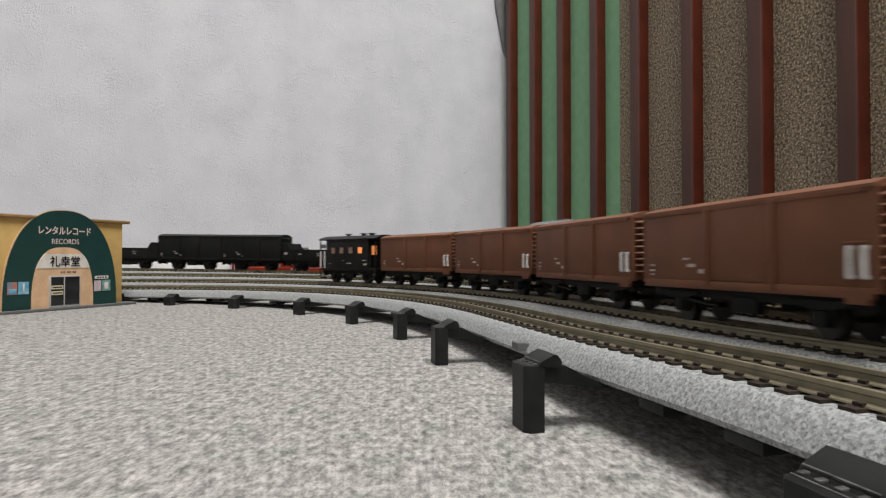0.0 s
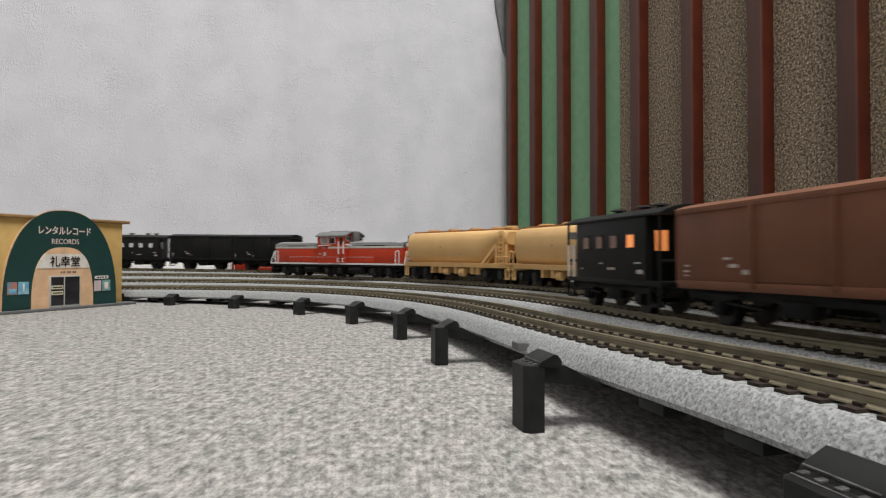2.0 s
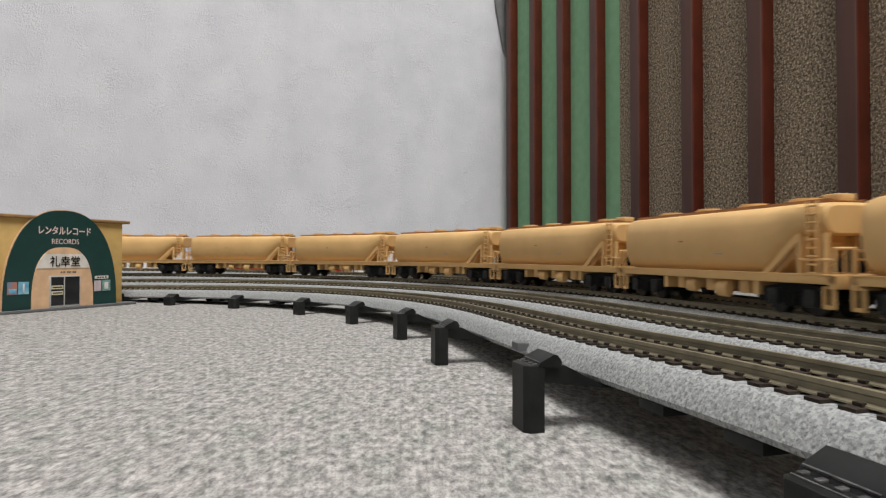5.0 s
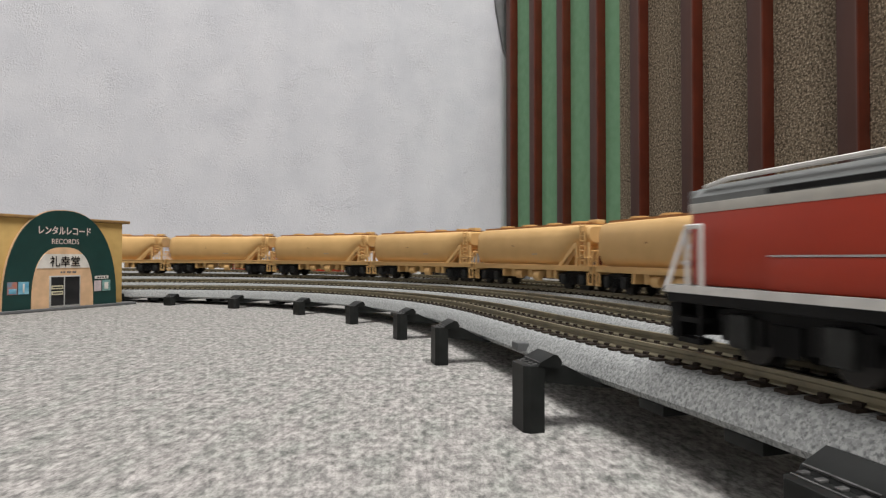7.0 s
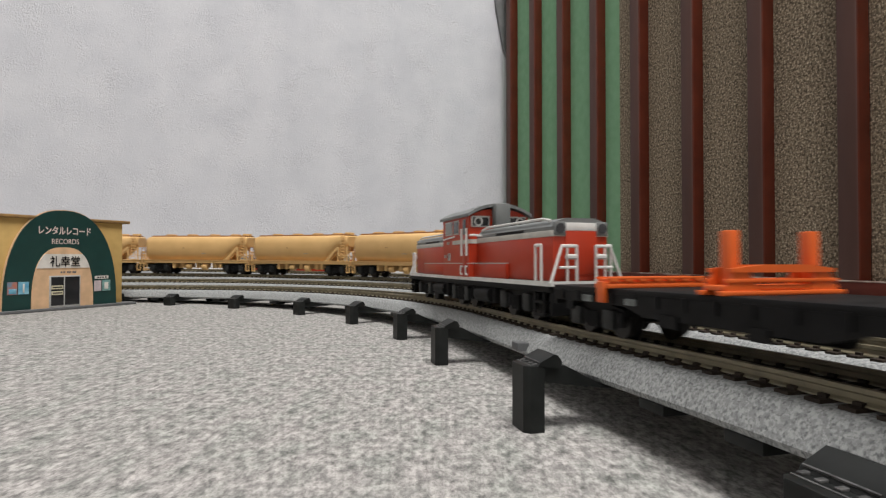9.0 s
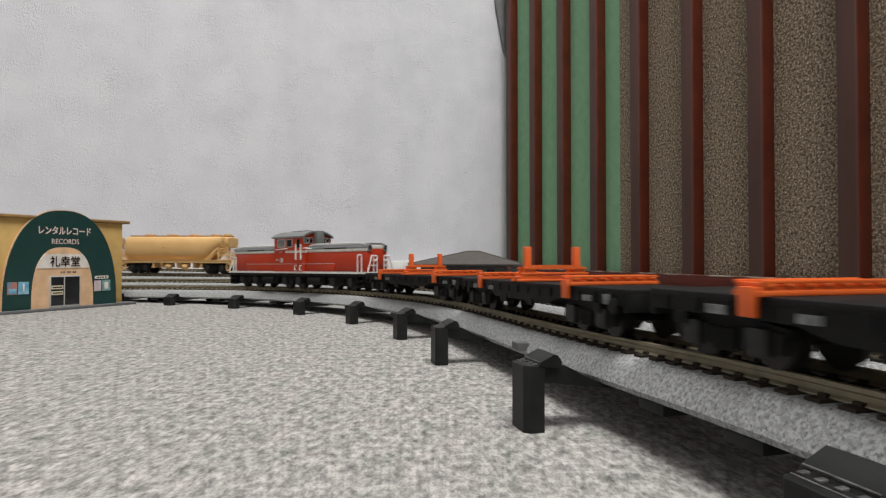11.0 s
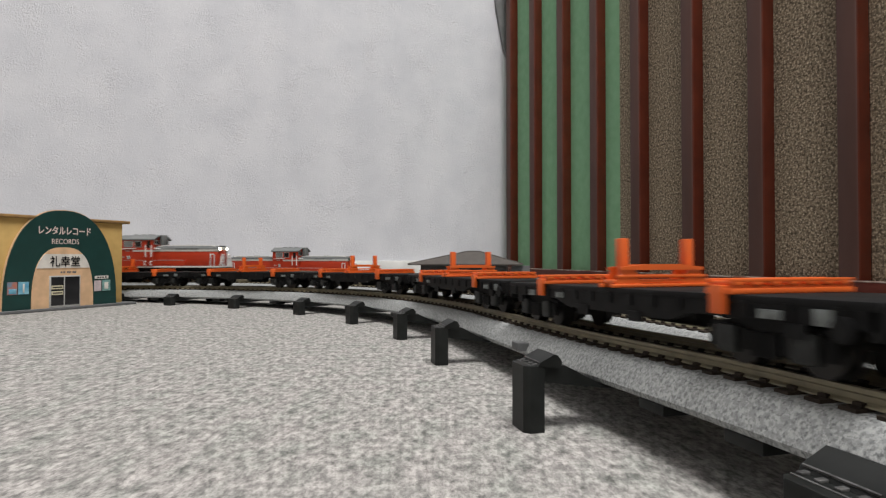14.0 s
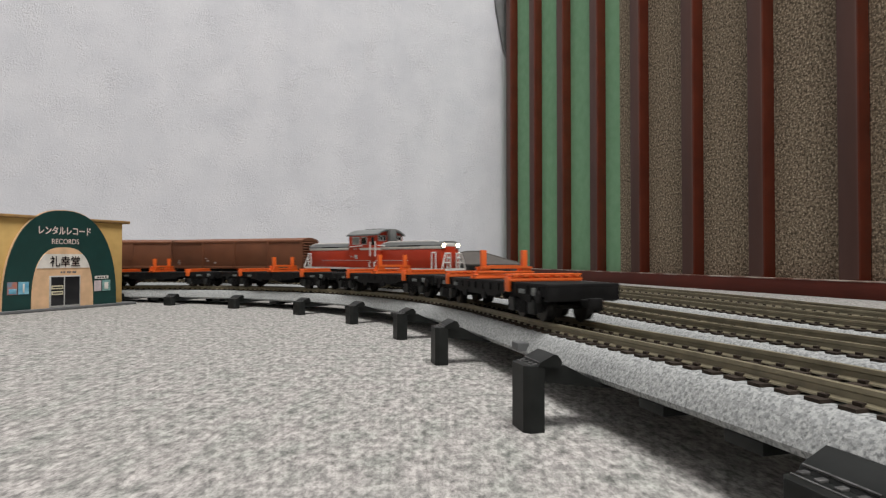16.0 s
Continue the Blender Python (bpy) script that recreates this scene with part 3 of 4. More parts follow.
def caboose(label, glow):
    v = thing("brake_van", label, "train car", "brake vans")
    h = 24.0
    body = part("body", box(bmesh.new(), -18.0, 18.0, -8.8, 8.8, 6.6, 23.0, bevel=0.2), COALBLACK, v)
    roof = bmesh.new()
    prism(roof, [(-9.4, 22.5)] + arch(9.4, 22.9, 25.0) + [(9.4, 22.5)], -h - 0.6, h + 0.6, "x")
    roof = part("roof", roof, COALBLACK, v, smooth=30)
    for x in (-12, -5, 8):
        t = bmesh.new()
        rod(t, (x, 0, 24.6), (x, 0, 25.9), 1.2, 14)
        rod(t, (x, 0, 25.7), (x, 0, 26.2), 2.6, 14, 1.8)
        part("ventilator", t, COALBLACK, roof)
    part("deck", box(bmesh.new(), -h, h, -8.8, 8.8, 5.6, 6.7, bevel=0.15), COALBLACK, v)
    for s in (-1, 1):
        for i, x in enumerate((11.5, 4.0, -3.5, -11.5)):
            w = part("window", box(bmesh.new(), x - 2.0, x + 2.0, *sorted((s * 8.7, s * 9.0)), 14.4, 18.6, bevel=0.1), COALBLACK, body)
            part("pane", box(bmesh.new(), x - 1.5, x + 1.5, *sorted((s * 8.8, s * 9.08)), 14.9, 18.1), glow[i], w)
        bars("marking", MARK, body, [(-2, 9.4, 3.6, 0.6), (3.2, 10.8, 1.2, 0.4), (-14.5, 11.0, 2.4, 0.4), (-15.5, 8.8, 2.4, 1.0), (14.2, 9.2, 1.4, 0.3)], s * 8.8, 0.25)
        for e in (-1, 1):
            for x in (e * 19.6, e * 23.2):
                handrail(v, [(x, s * 8.7, 6.6), (x, s * 8.7, 16.2)], 0.42 if e > 0 else 0.3, WHITE if e > 0 else COALBLACK)
            handrail(v, [(e * 23.4, s * 8.6, 6.6), (e * 23.4, s * 8.6, 23.0)], 0.4, COALBLACK)
            handrail(v, [(e * 23.6, s * 8.0, 11.5), (e * 23.6, s * 3.0, 11.5)], 0.35, COALBLACK)
            st = bmesh.new()
            box(st, *sorted((e * 19.2, e * 23.6)), *sorted((s * 7.4, s * 9.0)), 1.8, 2.4)
            box(st, *sorted((e * 19.2, e * 19.7)), *sorted((s * 8.4, s * 9.0)), 1.8, 5.8)
            box(st, *sorted((e * 23.1, e * 23.6)), *sorted((s * 8.4, s * 9.0)), 1.8, 5.8)
            part("step", st, COALBLACK, v)
    for e in (-1, 1):
        w = part("end_window", bm_box(*sorted((e * 17.9, e * 18.2)), 2.2, 6.6, 13.6, 19.4, bevel=0.1), COALBLACK, body)
        part("pane", bm_box(*sorted((e * 17.95, e * 18.3)), 2.6, 6.2, 14.0, 19.0), glow[3] if e < 0 else PANE, w)
    part("lamp_board", box(bmesh.new(), 23.4, 23.9, 4.6, 8.0, 18.0, 20.2), WHITE, v)
    underframe(v, 48, (-13.5, 13.5))
    return v


def flat_wagon():
    """Rail-carrying flat wagon: dark deck on sills, two low orange racks and a rack with two stakes."""
    v = thing("flat_wagon", "black flat wagon carrying orange steel load frames", "train car", "flat wagons")
    h = 45.0
    part("deck", box(bmesh.new(), -h, h, -8.8, 8.8, 6.9, 7.9, bevel=0.2), BLACK, v)
    sill = bmesh.new()
    for s in (-1, 1):
        prism(sill, [(-h, 7.0), (-h, 5.3), (-20, 5.3), (-15, 4.1), (15, 4.1), (20, 5.3), (h, 5.3), (h, 7.0)], *sorted((s * 7.6, s * 8.7)))
        for x in np.linspace(-41, 41, 15):
            box(sill, x - 0.5, x + 0.5, *sorted((s * 8.6, s * 9.05)), 5.5, 7.2)
    box(sill, -h, h, -6, 6, 5.4, 7.0)
    for s in (-1, 1):
        box(sill, *sorted((s * h, s * (h - 1.2))), -8.7, 8.7, 4.4, 7.4, bevel=0.2)
    part("sill", sill, BLACK, v)
    for s in (-1, 1):
        for item in ((-39.5, 6.1, 2.0, 1.5), (-33, 6.0, 3.0, 0.9), (18, 6.0, 2.6, 0.9), (31, 6.0, 3.4, 1.0)):
            bars("marking", DIMMARK, v, [item], s * 8.75, 0.42)
        for item in ((-36, 4.6, 2.2, 1.4), (38, 4.6, 2.4, 1.4), (9, 4.0, 4.0, 1.6), (-7, 4.0, 3.0, 1.4)):
            bars("lever_box", BLACK, v, [item], s * 8.2, 0.8)
        wheel = bmesh.new()
        rod(wheel, (-41.5, s * 8.8, 5.2), (-41.5, s * 9.3, 5.2), 1.2, 14)
        part("brake_wheel", wheel, BLACK, v)
    part("air_tank", rod(bmesh.new(), (-8, -3.5, 3.9), (6, -3.5, 3.9), 1.7, 12), BLACK, v)
    for x in (-25.6, 25.6):
        f = bmesh.new()
        for dx in (-1.7, 1.7):
            box(f, x + dx - 0.45, x + dx + 0.45, -9.5, 9.5, 7.9, 8.6, bevel=0.12)
        box(f, x - 1.9, x + 1.9, -9.3, 9.3, 8.5, 8.95, bevel=0.12)
        for y in np.linspace(-8.2, 8.2, 7):
            box(f, x - 2.2, x + 2.2, y - 0.75, y + 0.75, 8.9, 9.5, bevel=0.15)
        for dx in (-1.9, 1.9):
            box(f, x + dx - 0.3, x + dx + 0.3, -9.3, 9.3, 9.35, 9.8, bevel=0.1)
        for y in (-9.4, 9.4):
            box(f, x - 1.2, x + 1.2, y - 0.4, y + 0.4, 5.6, 9.0, bevel=0.12)
        part("low_frame", f, ORANGE, v, "orange low cross frame")
    t = bmesh.new()
    for dx in (-1.8, 1.8):
        box(t, dx - 0.5, dx + 0.5, -9.6, 9.6, 7.9, 8.5, bevel=0.15)
        prism(t, [(-7.9, 10.8), (7.9, 10.8), (7.9, 11.3), (3.2, 11.8), (-3.2, 11.8), (-7.9, 11.3)], dx - 0.45, dx + 0.45, "x")
        box(t, dx - 0.35, dx + 0.35, -8.6, 8.6, 9.5, 10.0, bevel=0.1)
    box(t, -1.9, 1.9, -8.9, 8.9, 8.5, 9.2, bevel=0.2)
    for y in (-6.3, 6.3):
        box(t, -0.85, 0.85, y - 0.8, y + 0.8, 8.0, 16.2, bevel=0.2)
        for dx in (-1.7, 1.7):
            prism(t, [(y - 2.4, 8.4), (y - 1.2, 10.9), (y + 1.2, 10.9), (y + 2.4, 8.4)], dx - 0.3, dx + 0.3, "x")
    part("stake_frame", t, ORANGE, v, "orange frame with two upright stakes")
    for x in (-31, 31):
        bogie(v, x, 11, 18)
    for s in (-1, 1):
        coupler(v, s * h, s)
    return v


def gondola():
    """Black low-sided wagon with raised ends."""
    v = thing("open_wagon", "black low-sided wagon with raised end boards", "train car", "black wagons")
    h = 25.6
    b = bmesh.new()
    prism(b, [(-h, 6.4), (-h, 19.0), (-h + 4.6, 19.0), (-h + 7.2, 14.6), (h - 7.2, 14.6), (h - 4.6, 19.0), (h, 19.0), (h, 6.4)], -8.8, 8.8)
    body = part("body", b, COALBLACK, v)
    for s in (-1, 1):
        for x in (-17, -6, 6, 17):
            part("stanchion", box(bmesh.new(), x - 0.6, x + 0.6, *sorted((s * 8.7, s * 9.4)), 6.0, 14.4), COALBLACK, body)
        bars("marking", MARK, body, [(-8, 11.6, 2.6, 0.4), (-8, 10.2, 1.6, 0.5), (h - 3.5, 11.6, 2.8, 1.8), (9, 11.2, 2.4, 0.8)], s * 8.85, 0.25)
    hop = bmesh.new()
    prism(hop, [(-7, 6.6), (-3.5, 3.0), (3.5, 3.0), (7, 6.6)], -6.0, 6.0)
    part("hopper_chute", hop, BLACK, v)
    underframe(v, 2 * h, (-13.5, 13.5))
    return v


WHEEL = material("wheel_steel", (0.035, 0.033, 0.032), 0.45, metal=0.6, scale=300)
# Paler than the chassis: the light the boxes catch is put into their colour.
AXLEBOX = material("axle_box_light_catch", (0.028, 0.03, 0.03), 0.55, second=(0.014, 0.015, 0.015), scale=500, spec=0.3)
LENS = material("lamp_lens", (0.05, 0.05, 0.055), 0.1, scale=300)
PANE = material("dark_window", (0.02, 0.02, 0.022), 0.12, scale=200)
GREYWHITE = material("pale_grey_trim", (0.5, 0.5, 0.49), 0.5, scale=300)
BANDWHITE = material("aged_white_band", (0.56, 0.54, 0.49), 0.5, second=(0.46, 0.45, 0.42), scale=350)
SILVER = material("silver_frame", (0.52, 0.52, 0.51), 0.35, metal=0.4, scale=300)
# Pale base colour stands in for the room mirrored in the glass.
PALEGLASS = material("window_reflection_tone", (0.16, 0.17, 0.165), 0.2, second=(0.24, 0.25, 0.25), scale=220)
MARK = material("faded_white_mark", (0.55, 0.50, 0.47), 0.6, scale=800, second=(0.3, 0.24, 0.2))
PALEMARK = material("pale_plate", (0.62, 0.65, 0.63), 0.5, scale=500)
DIMMARK = material("dim_plate", (0.26, 0.29, 0.285), 0.6, second=(0.08, 0.085, 0.085), scale=420)
RUST = material("tan_walk", (0.36, 0.17, 0.06), 0.7, second=(0.28, 0.12, 0.04), scale=300)
BROWN_ROOF = material("wagon_roof_brown", (0.20, 0.086, 0.048), 0.6, second=(0.165, 0.07, 0.038), scale=200, spec=0.3)
# The warm glow is put into the pane itself; no lamp stands behind it.
GLOWPANE = material("warm_window", (1.0, 0.33, 0.10), 0.4, emit=0.6)
# Dim pink-brown stands in for light seen through and off these panes.
PALEPANE = material("window_dim_glow_tone", (0.27, 0.17, 0.13), 0.5, scale=300)
WHITEPANE = material("bright_window", (0.62, 0.64, 0.64), 0.4, scale=300)

MOVERS = []


def runs(ob, k, offset, keys, base):
    """offset: place of the thing along the track against its train; keys: (seconds, train's place)."""
    MOVERS.append((ob, k, offset, keys, base))


REST = pose(0, 0, 0)
HOPPER_TRAIN = [(0, 76.0), (1.0, 167.0), (4.0, 441.5), (6.5, 687.0), (9.0, 934.5), (16.0, 1620.0)]
FLAT_TRAIN = [(0, -697.0), (7.0, -147.6), (9.0, 8.7), (9.2, 25.2), (11.5, 208.6), (12.1, 259.8), (15.5, 539.4), (16.0, 582.0)]
BROWN_TRAIN = [(0, 161.3), (1.0, 59.8), (2.0, -44.0), (2.5, -95.0), (16.0, -1485.0)]
BLACK_TRAIN = [(0, 474.5), (16.0, 474.5 - 114.2 * 16)]
LONG_TRAIN = [(0, 168.8 + 95.3 * 16), (16.0, 168.8)]

SIZE[:] = 1.03, 1.0, 1.38, 1.05
loco = locomotive("red diesel locomotive with grey roof and white stripe", False)
runs(loco, 0, -1.0, FLAT_TRAIN, 76)
runs(copy_thing(loco, REST), 2, 0, HOPPER_TRAIN, 76)
parked = copy_thing(loco, pose(0, 0, 0))
lit = locomotive("red diesel locomotive with its headlights glowing", True)
runs(lit, 1, 0, LONG_TRAIN, 76)

SIZE[:] = 1.0, 1.02, 1.30, 1.05
wam = boxcar("reddish-brown steel covered wagon with wide side doors", 57.5, [(-10, 7)], 24.0, (-18.0, 18.0), "brown wagons", grabs=True)
for i in range(6):
    runs(wam if i == 0 else copy_thing(wam, REST), 1, -33.4 - 64.3 * i, BROWN_TRAIN, 36)
van = caboose("black brake van with warm glowing window pane", (PALEPANE, PALEPANE, PALEPANE, GLOWPANE))
runs(van, 1, 26.2, BROWN_TRAIN, 27)

wak = long_boxcar()
for i in range(3):
    runs(wak if i == 0 else copy_thing(wak, REST), 1, 60 + 54 + 108.5 * i, LONG_TRAIN, 72)

SIZE[:] = 1.0, 1.02, 1.48, 1.04
hop = hopper()
for i in range(8):
    runs(hop if i == 0 else copy_thing(hop, REST), 2, -61.5 - 44.8 - 89.7 * i, HOPPER_TRAIN, 60)

SIZE[:] = 1.0, 1.02, 1.13, 1.0
flat = flat_wagon()
for i in range(6):
    runs(flat if i == 0 else copy_thing(flat, REST), 0, -108.5 - 95.8 * i, FLAT_TRAIN, 66)

SIZE[:] = 1.0, 1.02, 1.30, 1.05
gon = gondola()
dark = boxcar("black covered goods wagon with arched roof", 51.5, [(-8, 8)], 25.4, (-13.5, 13.5), "black wagons", mat=COALBLACK, roofmat=COALBLACK)
first = [dark, gon]
for i, kind in enumerate((gon, gon, dark, dark, gon, gon, dark, dark)):
    # i counts back from the foremost wagon
    ob = kind if kind in first else copy_thing(kind, REST)
    if kind in first:
        first.remove(kind)
    runs(ob, 3, -217.0 + 54.7 * (i + 0.5), BLACK_TRAIN, 27)
van2 = caboose("black brake van with pale windows", (WHITEPANE, WHITEPANE, WHITEPANE, WHITEPANE))
runs(van2, 3, 221.5 + 26.0, BLACK_TRAIN, 27)


SIZE[:] = 1.0, 1.0, 1.0, 1.0


def place_at(keys, t):
    """Where a train is at t seconds."""
    return float(np.interp(t, [k[0] for k in keys], [k[1] for k in keys]))


# ---------------------------------------------------------------- the room
WALL_TURN = math.degrees(math.atan2(1.0, -0.372))
CORNER = pose(101 * MM, 883 * MM, 0, 0, 0, WALL_TURN)      # x runs away along the slatted partition, y to its left


def build_room():
    floor = part("floor", bm_box(-2200, 2200, -1700, 2200, -20, 0), CARPET, smooth=None)
    tagged(floor, "grey mottled needle-felt carpet floor", "floor", kind="structure")
    # Unseen ceiling, added to throw lamp light back down.
    ceiling = part("ceiling", bm_box(-2200, 2200, -1700, 2200, 2400, 2440), CEILING, smooth=None)
    tagged(ceiling, "unseen pale ceiling added to bounce light", "ceiling", kind="structure")
    back = part("wall_back", bm_box(0, 60, -1700, 2700, 0, 2400), WALLPAPER, at=CORNER, smooth=None)
    tagged(back, "pale blue-grey embossed wallpaper on a plain wall", "wall", kind="structure")
    # Three unseen walls, added to close the room and bounce light.
    for name, a in (("wall_left", (-2260, -2200, -1760, 2200)), ("wall_right", (2200, 2260, -1760, 2200)), ("wall_front", (-2200, 2200, -1760, -1700))):
        w = part(name, bm_box(*a, 0, 2400), UNSEEN_WALL, smooth=None)
        tagged(w, "unseen pale wall added to bounce light", "wall", kind="structure")
    base = part("baseboard", bm_box(-6, -0.2, -5, 2600, 0, 23, bevel=1), BASEBOARD, at=CORNER)
    tagged(base, "white painted baseboard under the wallpaper", "baseboard", kind="structure")


build_room()


def build_partition():
    """A low partition: felt boards between upright varnished slats on a sill."""
    p = thing("slatted_partition", "low partition of varnished brown slats over green and brown felt", "partition", m=CORNER)
    part("board", bm_box(-1100, -1, -40, -3.5, 0, 520), BROWN_FELT, p, "brown looped felt lining")
    part("felt_panel", bm_box(-279, -1.5, -4.5, 0, 10, 518), GREEN_FELT, p, "green felt lining")
    part("felt_panel", bm_box(-1099, -279, -4.5, 0, 10, 518), BROWN_FELT, p, "brown looped felt lining")
    b = bm_box(0, 14.5, -3, 13, 11, 519, bevel=2.0)
    me = mesh_of("slat", b, SLAT, 50)
    me.materials.append(SLAT_FACE)
    for f in me.polygons:
        if f.normal.y > 0.9:
            f.material_index = 1
    for i in range(14):
        ob = new("slat", me)
        ob.parent = p
        ob.matrix_basis = pose((-38.0 - 71.9 * i) * MM, 0, 0)
    part("sill", bm_box(-1100, -1, -8, 14.5, 0, 12, bevel=0.8), SILL, p, "dark brown sill board")
    part("sill_lip", bm_box(-1100, -1, 12.6, 14.9, 11.5, 12.5, bevel=0.2), LIP, p, "patchy pale edge of the sill")
    part("top_rail", bm_box(-1100, -1, -42, 14, 518, 540, bevel=1.5), SLAT, p)


build_partition()


def hanging_cloth():
    # A dark grey sheet at the corner's top, tapering downwards.
    c = thing("hanging_cloth", "dark grey tapered sheet in the room corner", "cloth", m=CORNER)
    b = bmesh.new()
    prism(b, [(1, 2399), (34, 2399), (30, 520), (20, 420), (8, 360), (1, 345)], -6, -0.5, "x")
    part("cloth", b, CORNER_GREY, c)


CORNER_GREY = material("corner_grey", (0.20, 0.205, 0.21), 0.95, scale=60, bump=0.001, bump_scale=90)
hanging_cloth()


# ---------------------------------------------------------------- small buildings
def text(words, size, mat, parent, x, z, label="", bold=0.0, width=None):
    """Raised lettering on a facade that faces -y."""
    c = bpy.data.curves.new("lettering", "FONT")
    c.body, c.size, c.extrude, c.offset, c.align_x = words, 1.0, 0.02, bold, "CENTER"
    tmp = new("lettering", c)
    me = bpy.data.meshes.new_from_object(tmp.evaluated_get(bpy.context.evaluated_depsgraph_get()))
    bpy.data.objects.remove(tmp)
    if len(me.vertices) == 0:
        return None
    co = np.empty(len(me.vertices) * 3)
    me.vertices.foreach_get("co", co)
    co = co.reshape(-1, 3)
    lo, hi = co.min(0), co.max(0)
    sx = (width / (hi[0] - lo[0])) if width else size / (hi[1] - lo[1])
    sz = size / (hi[1] - lo[1])
    co[:, 0] = (co[:, 0] - (lo[0] + hi[0]) / 2) * sx * MM
    co[:, 1] = (co[:, 1] - (lo[1] + hi[1]) / 2) * sz * MM
    co[:, 2] *= 4 * MM
    me.vertices.foreach_set("co", co.ravel())
    me.materials.clear()
    me.materials.append(mat)
    ob = new("lettering", me)
    ob.parent = parent
    ob.matrix_basis = pose(x * MM, 0, z * MM, 90, 0, 0)
    return tagged(ob, label)


def half_oval(cx, w, top, n=28, power=2.25):
    pts = []
    for i in range(n + 1):
        a = math.pi * i / n
        c, s = math.cos(a), math.sin(a)
        pts.append((cx - w * math.copysign(abs(c) ** (2 / power), c), top * s ** (2 / power)))
    return pts


def record_shop():
    shop = thing("model_shop", "yellow model shop with a big dark green arched front", "building",
                 m=pose(-217 * MM, 272.7 * MM, 0, 0, 0, 65.2))
    wall = part("wall", bm_box(-22, 63.7, 0.4, 44, 1.4, 48.0, bevel=0.3), YELLOW, shop)
    roof = part("roof", bm_box(-24, 67.6, -1.2, 47, 48.0, 49.6, bevel=0.3), ROOFTAN, shop, "thin flat roof slab with a worn edge")
    part("base_plate", bm_box(-26, 69.5, -4.5, 48, 0, 1.5, bevel=0.3), BASEGREY, shop, "grey base plate")
    # the arch: an outer and an inner plate around the doorway
    outer = [(x, z + 1.5) for x, z in half_oval(29.6, 29.2, 51.6, power=2.35)]
    b = prism(bmesh.new(), outer, -1.6, 0.4)
    green = part("arch", b, DGREEN, shop, "dark green arch board", smooth=None)
    rim = prism(bmesh.new(), [(29.6 + (x - 29.6) * 1.012, 1.5 + (z - 1.5) * 1.008) for x, z in outer], -0.9, 0.2)
    part("arch_edge", rim, PEACH, shop, "pale edge of the arch board")
    inner = [(x, z + 1.5) for x, z in half_oval(29.0, 15.9, 31.9, power=2.7)]
    peach = part("entrance_arch", prism(bmesh.new(), inner, -2.1, -1.4), PEACH, green, "peach inner arch", smooth=None)
    half = [(15.9 * (1 - ((z - 1.5) / 31.9) ** 2.7) ** (1 / 2.7) - 0.1, z) for z in (22.3, 24.0, 25.6, 27.0, 28.4, 29.8)]
    plate = [(29.0 - w, z) for w, z in half] + [(29.0 + w, z) for w, z in half[::-1]]
    part("name_board", prism(bmesh.new(), plate, -2.35, -2.05), SIGNWHITE, peach, "white name board", smooth=None)
    # doorway with two sliding leaves
    frame_ = part("door_frame", bm_box(21.5, 37.4, -2.7, -1.8, 1.5, 18.3, bevel=0.1), GREYWHITE, peach)
    for xa, xb in ((21.9, 28.7), (28.9, 37.0)):
        d = part("door_leaf", bm_box(xa, xb, -2.8, -2.3, 1.9, 17.9), GREYWHITE, frame_)
        part("pane", bm_box(xa + 0.25, xb - 0.25, -2.9, -2.4, 2.6, 17.6), PANE, d)
    for z in (9.2, 12.2):
        p = part("notice", bm_box(22.2, 28.1, -3.05, -2.85, z - 1.0, z + 1.0), SIGNCREAM, frame_, "cream notice strip on the glass")
        part("notice_mark", bm_box(22.8, 27.6, -3.12, -3.0, z - 0.3, z + 0.3), PANE, p)
    b = bmesh.new()
    for x in (27.2, 28.6, 30.4, 31.6, 33.4, 34.4):
        box(b, x, x + 0.9, -2.2, -2.0, 19.6, 20.5)
    part("number_strokes", b, BASEGREY, peach)
    holder = new("sign_lettering")
    holder.parent = green
    holder.matrix_basis = pose(0, -1.62 * MM, 0)
    # lettering
    text("レンタルレコード", 4.4, SIGNPINK, holder, 30.0, 42.3, "pale pink lettering", 0.02, 27.0)
    text("RECORDS", 2.7, SIGNPINK, holder, 30.0, 36.5, "pale lettering", 0.0, 14.0)
    board = new("name_lettering")
    board.parent = green
    board.matrix_basis = pose(0, -2.5 * MM, 0)
    text("礼幸堂", 5.6, PANE, board, 29.4, 25.9, "black lettering", 0.008, 15.4)
    posters = [(2.3, 6.7, 9.4, 15.7, POSTER_A), (7.2, 12.0, 9.4, 15.6, POSTER_B), (45.6, 49.6, 9.0, 14.9, POSTER_C), (50.3, 55.0, 9.0, 15.2, POSTER_D), (46.0, 53.8, 15.9, 17.6, SIGNWHITE)]
    for xa, xb, za, zb, mat in posters:
        p = part("poster", bm_box(xa, xb, -1.85, -1.55, za, zb), mat, green, "small coloured poster")
        if mat is SIGNWHITE:
            for i in range(4):
                part("poster_mark", bm_box(xa + 1.2 + i * 1.5, xa + 2.2 + i * 1.5, -1.95, -1.8, za + 0.5, zb - 0.5), PANE, p)
        if mat is POSTER_D:
            part("poster_mark", bm_box(xa + 1.2, xb - 1.2, -1.95, -1.8, za + 1.0, zb - 1.4, bevel=0.05), SIGNWHITE, p)
        if mat is POSTER_A:
            part("poster_mark", bm_box(xa + 0.6, xb - 0.4, -1.95, -1.8, za + 0.4, za + 2.8, bevel=0.05), POSTER_B, p)
        if mat is POSTER_B:
            part("poster_mark", bm_box(xa + 2.0, xb - 2.0, -1.95, -1.8, za + 0.8, zb - 1.0, bevel=0.05), SIGNWHITE, p)
    return shop


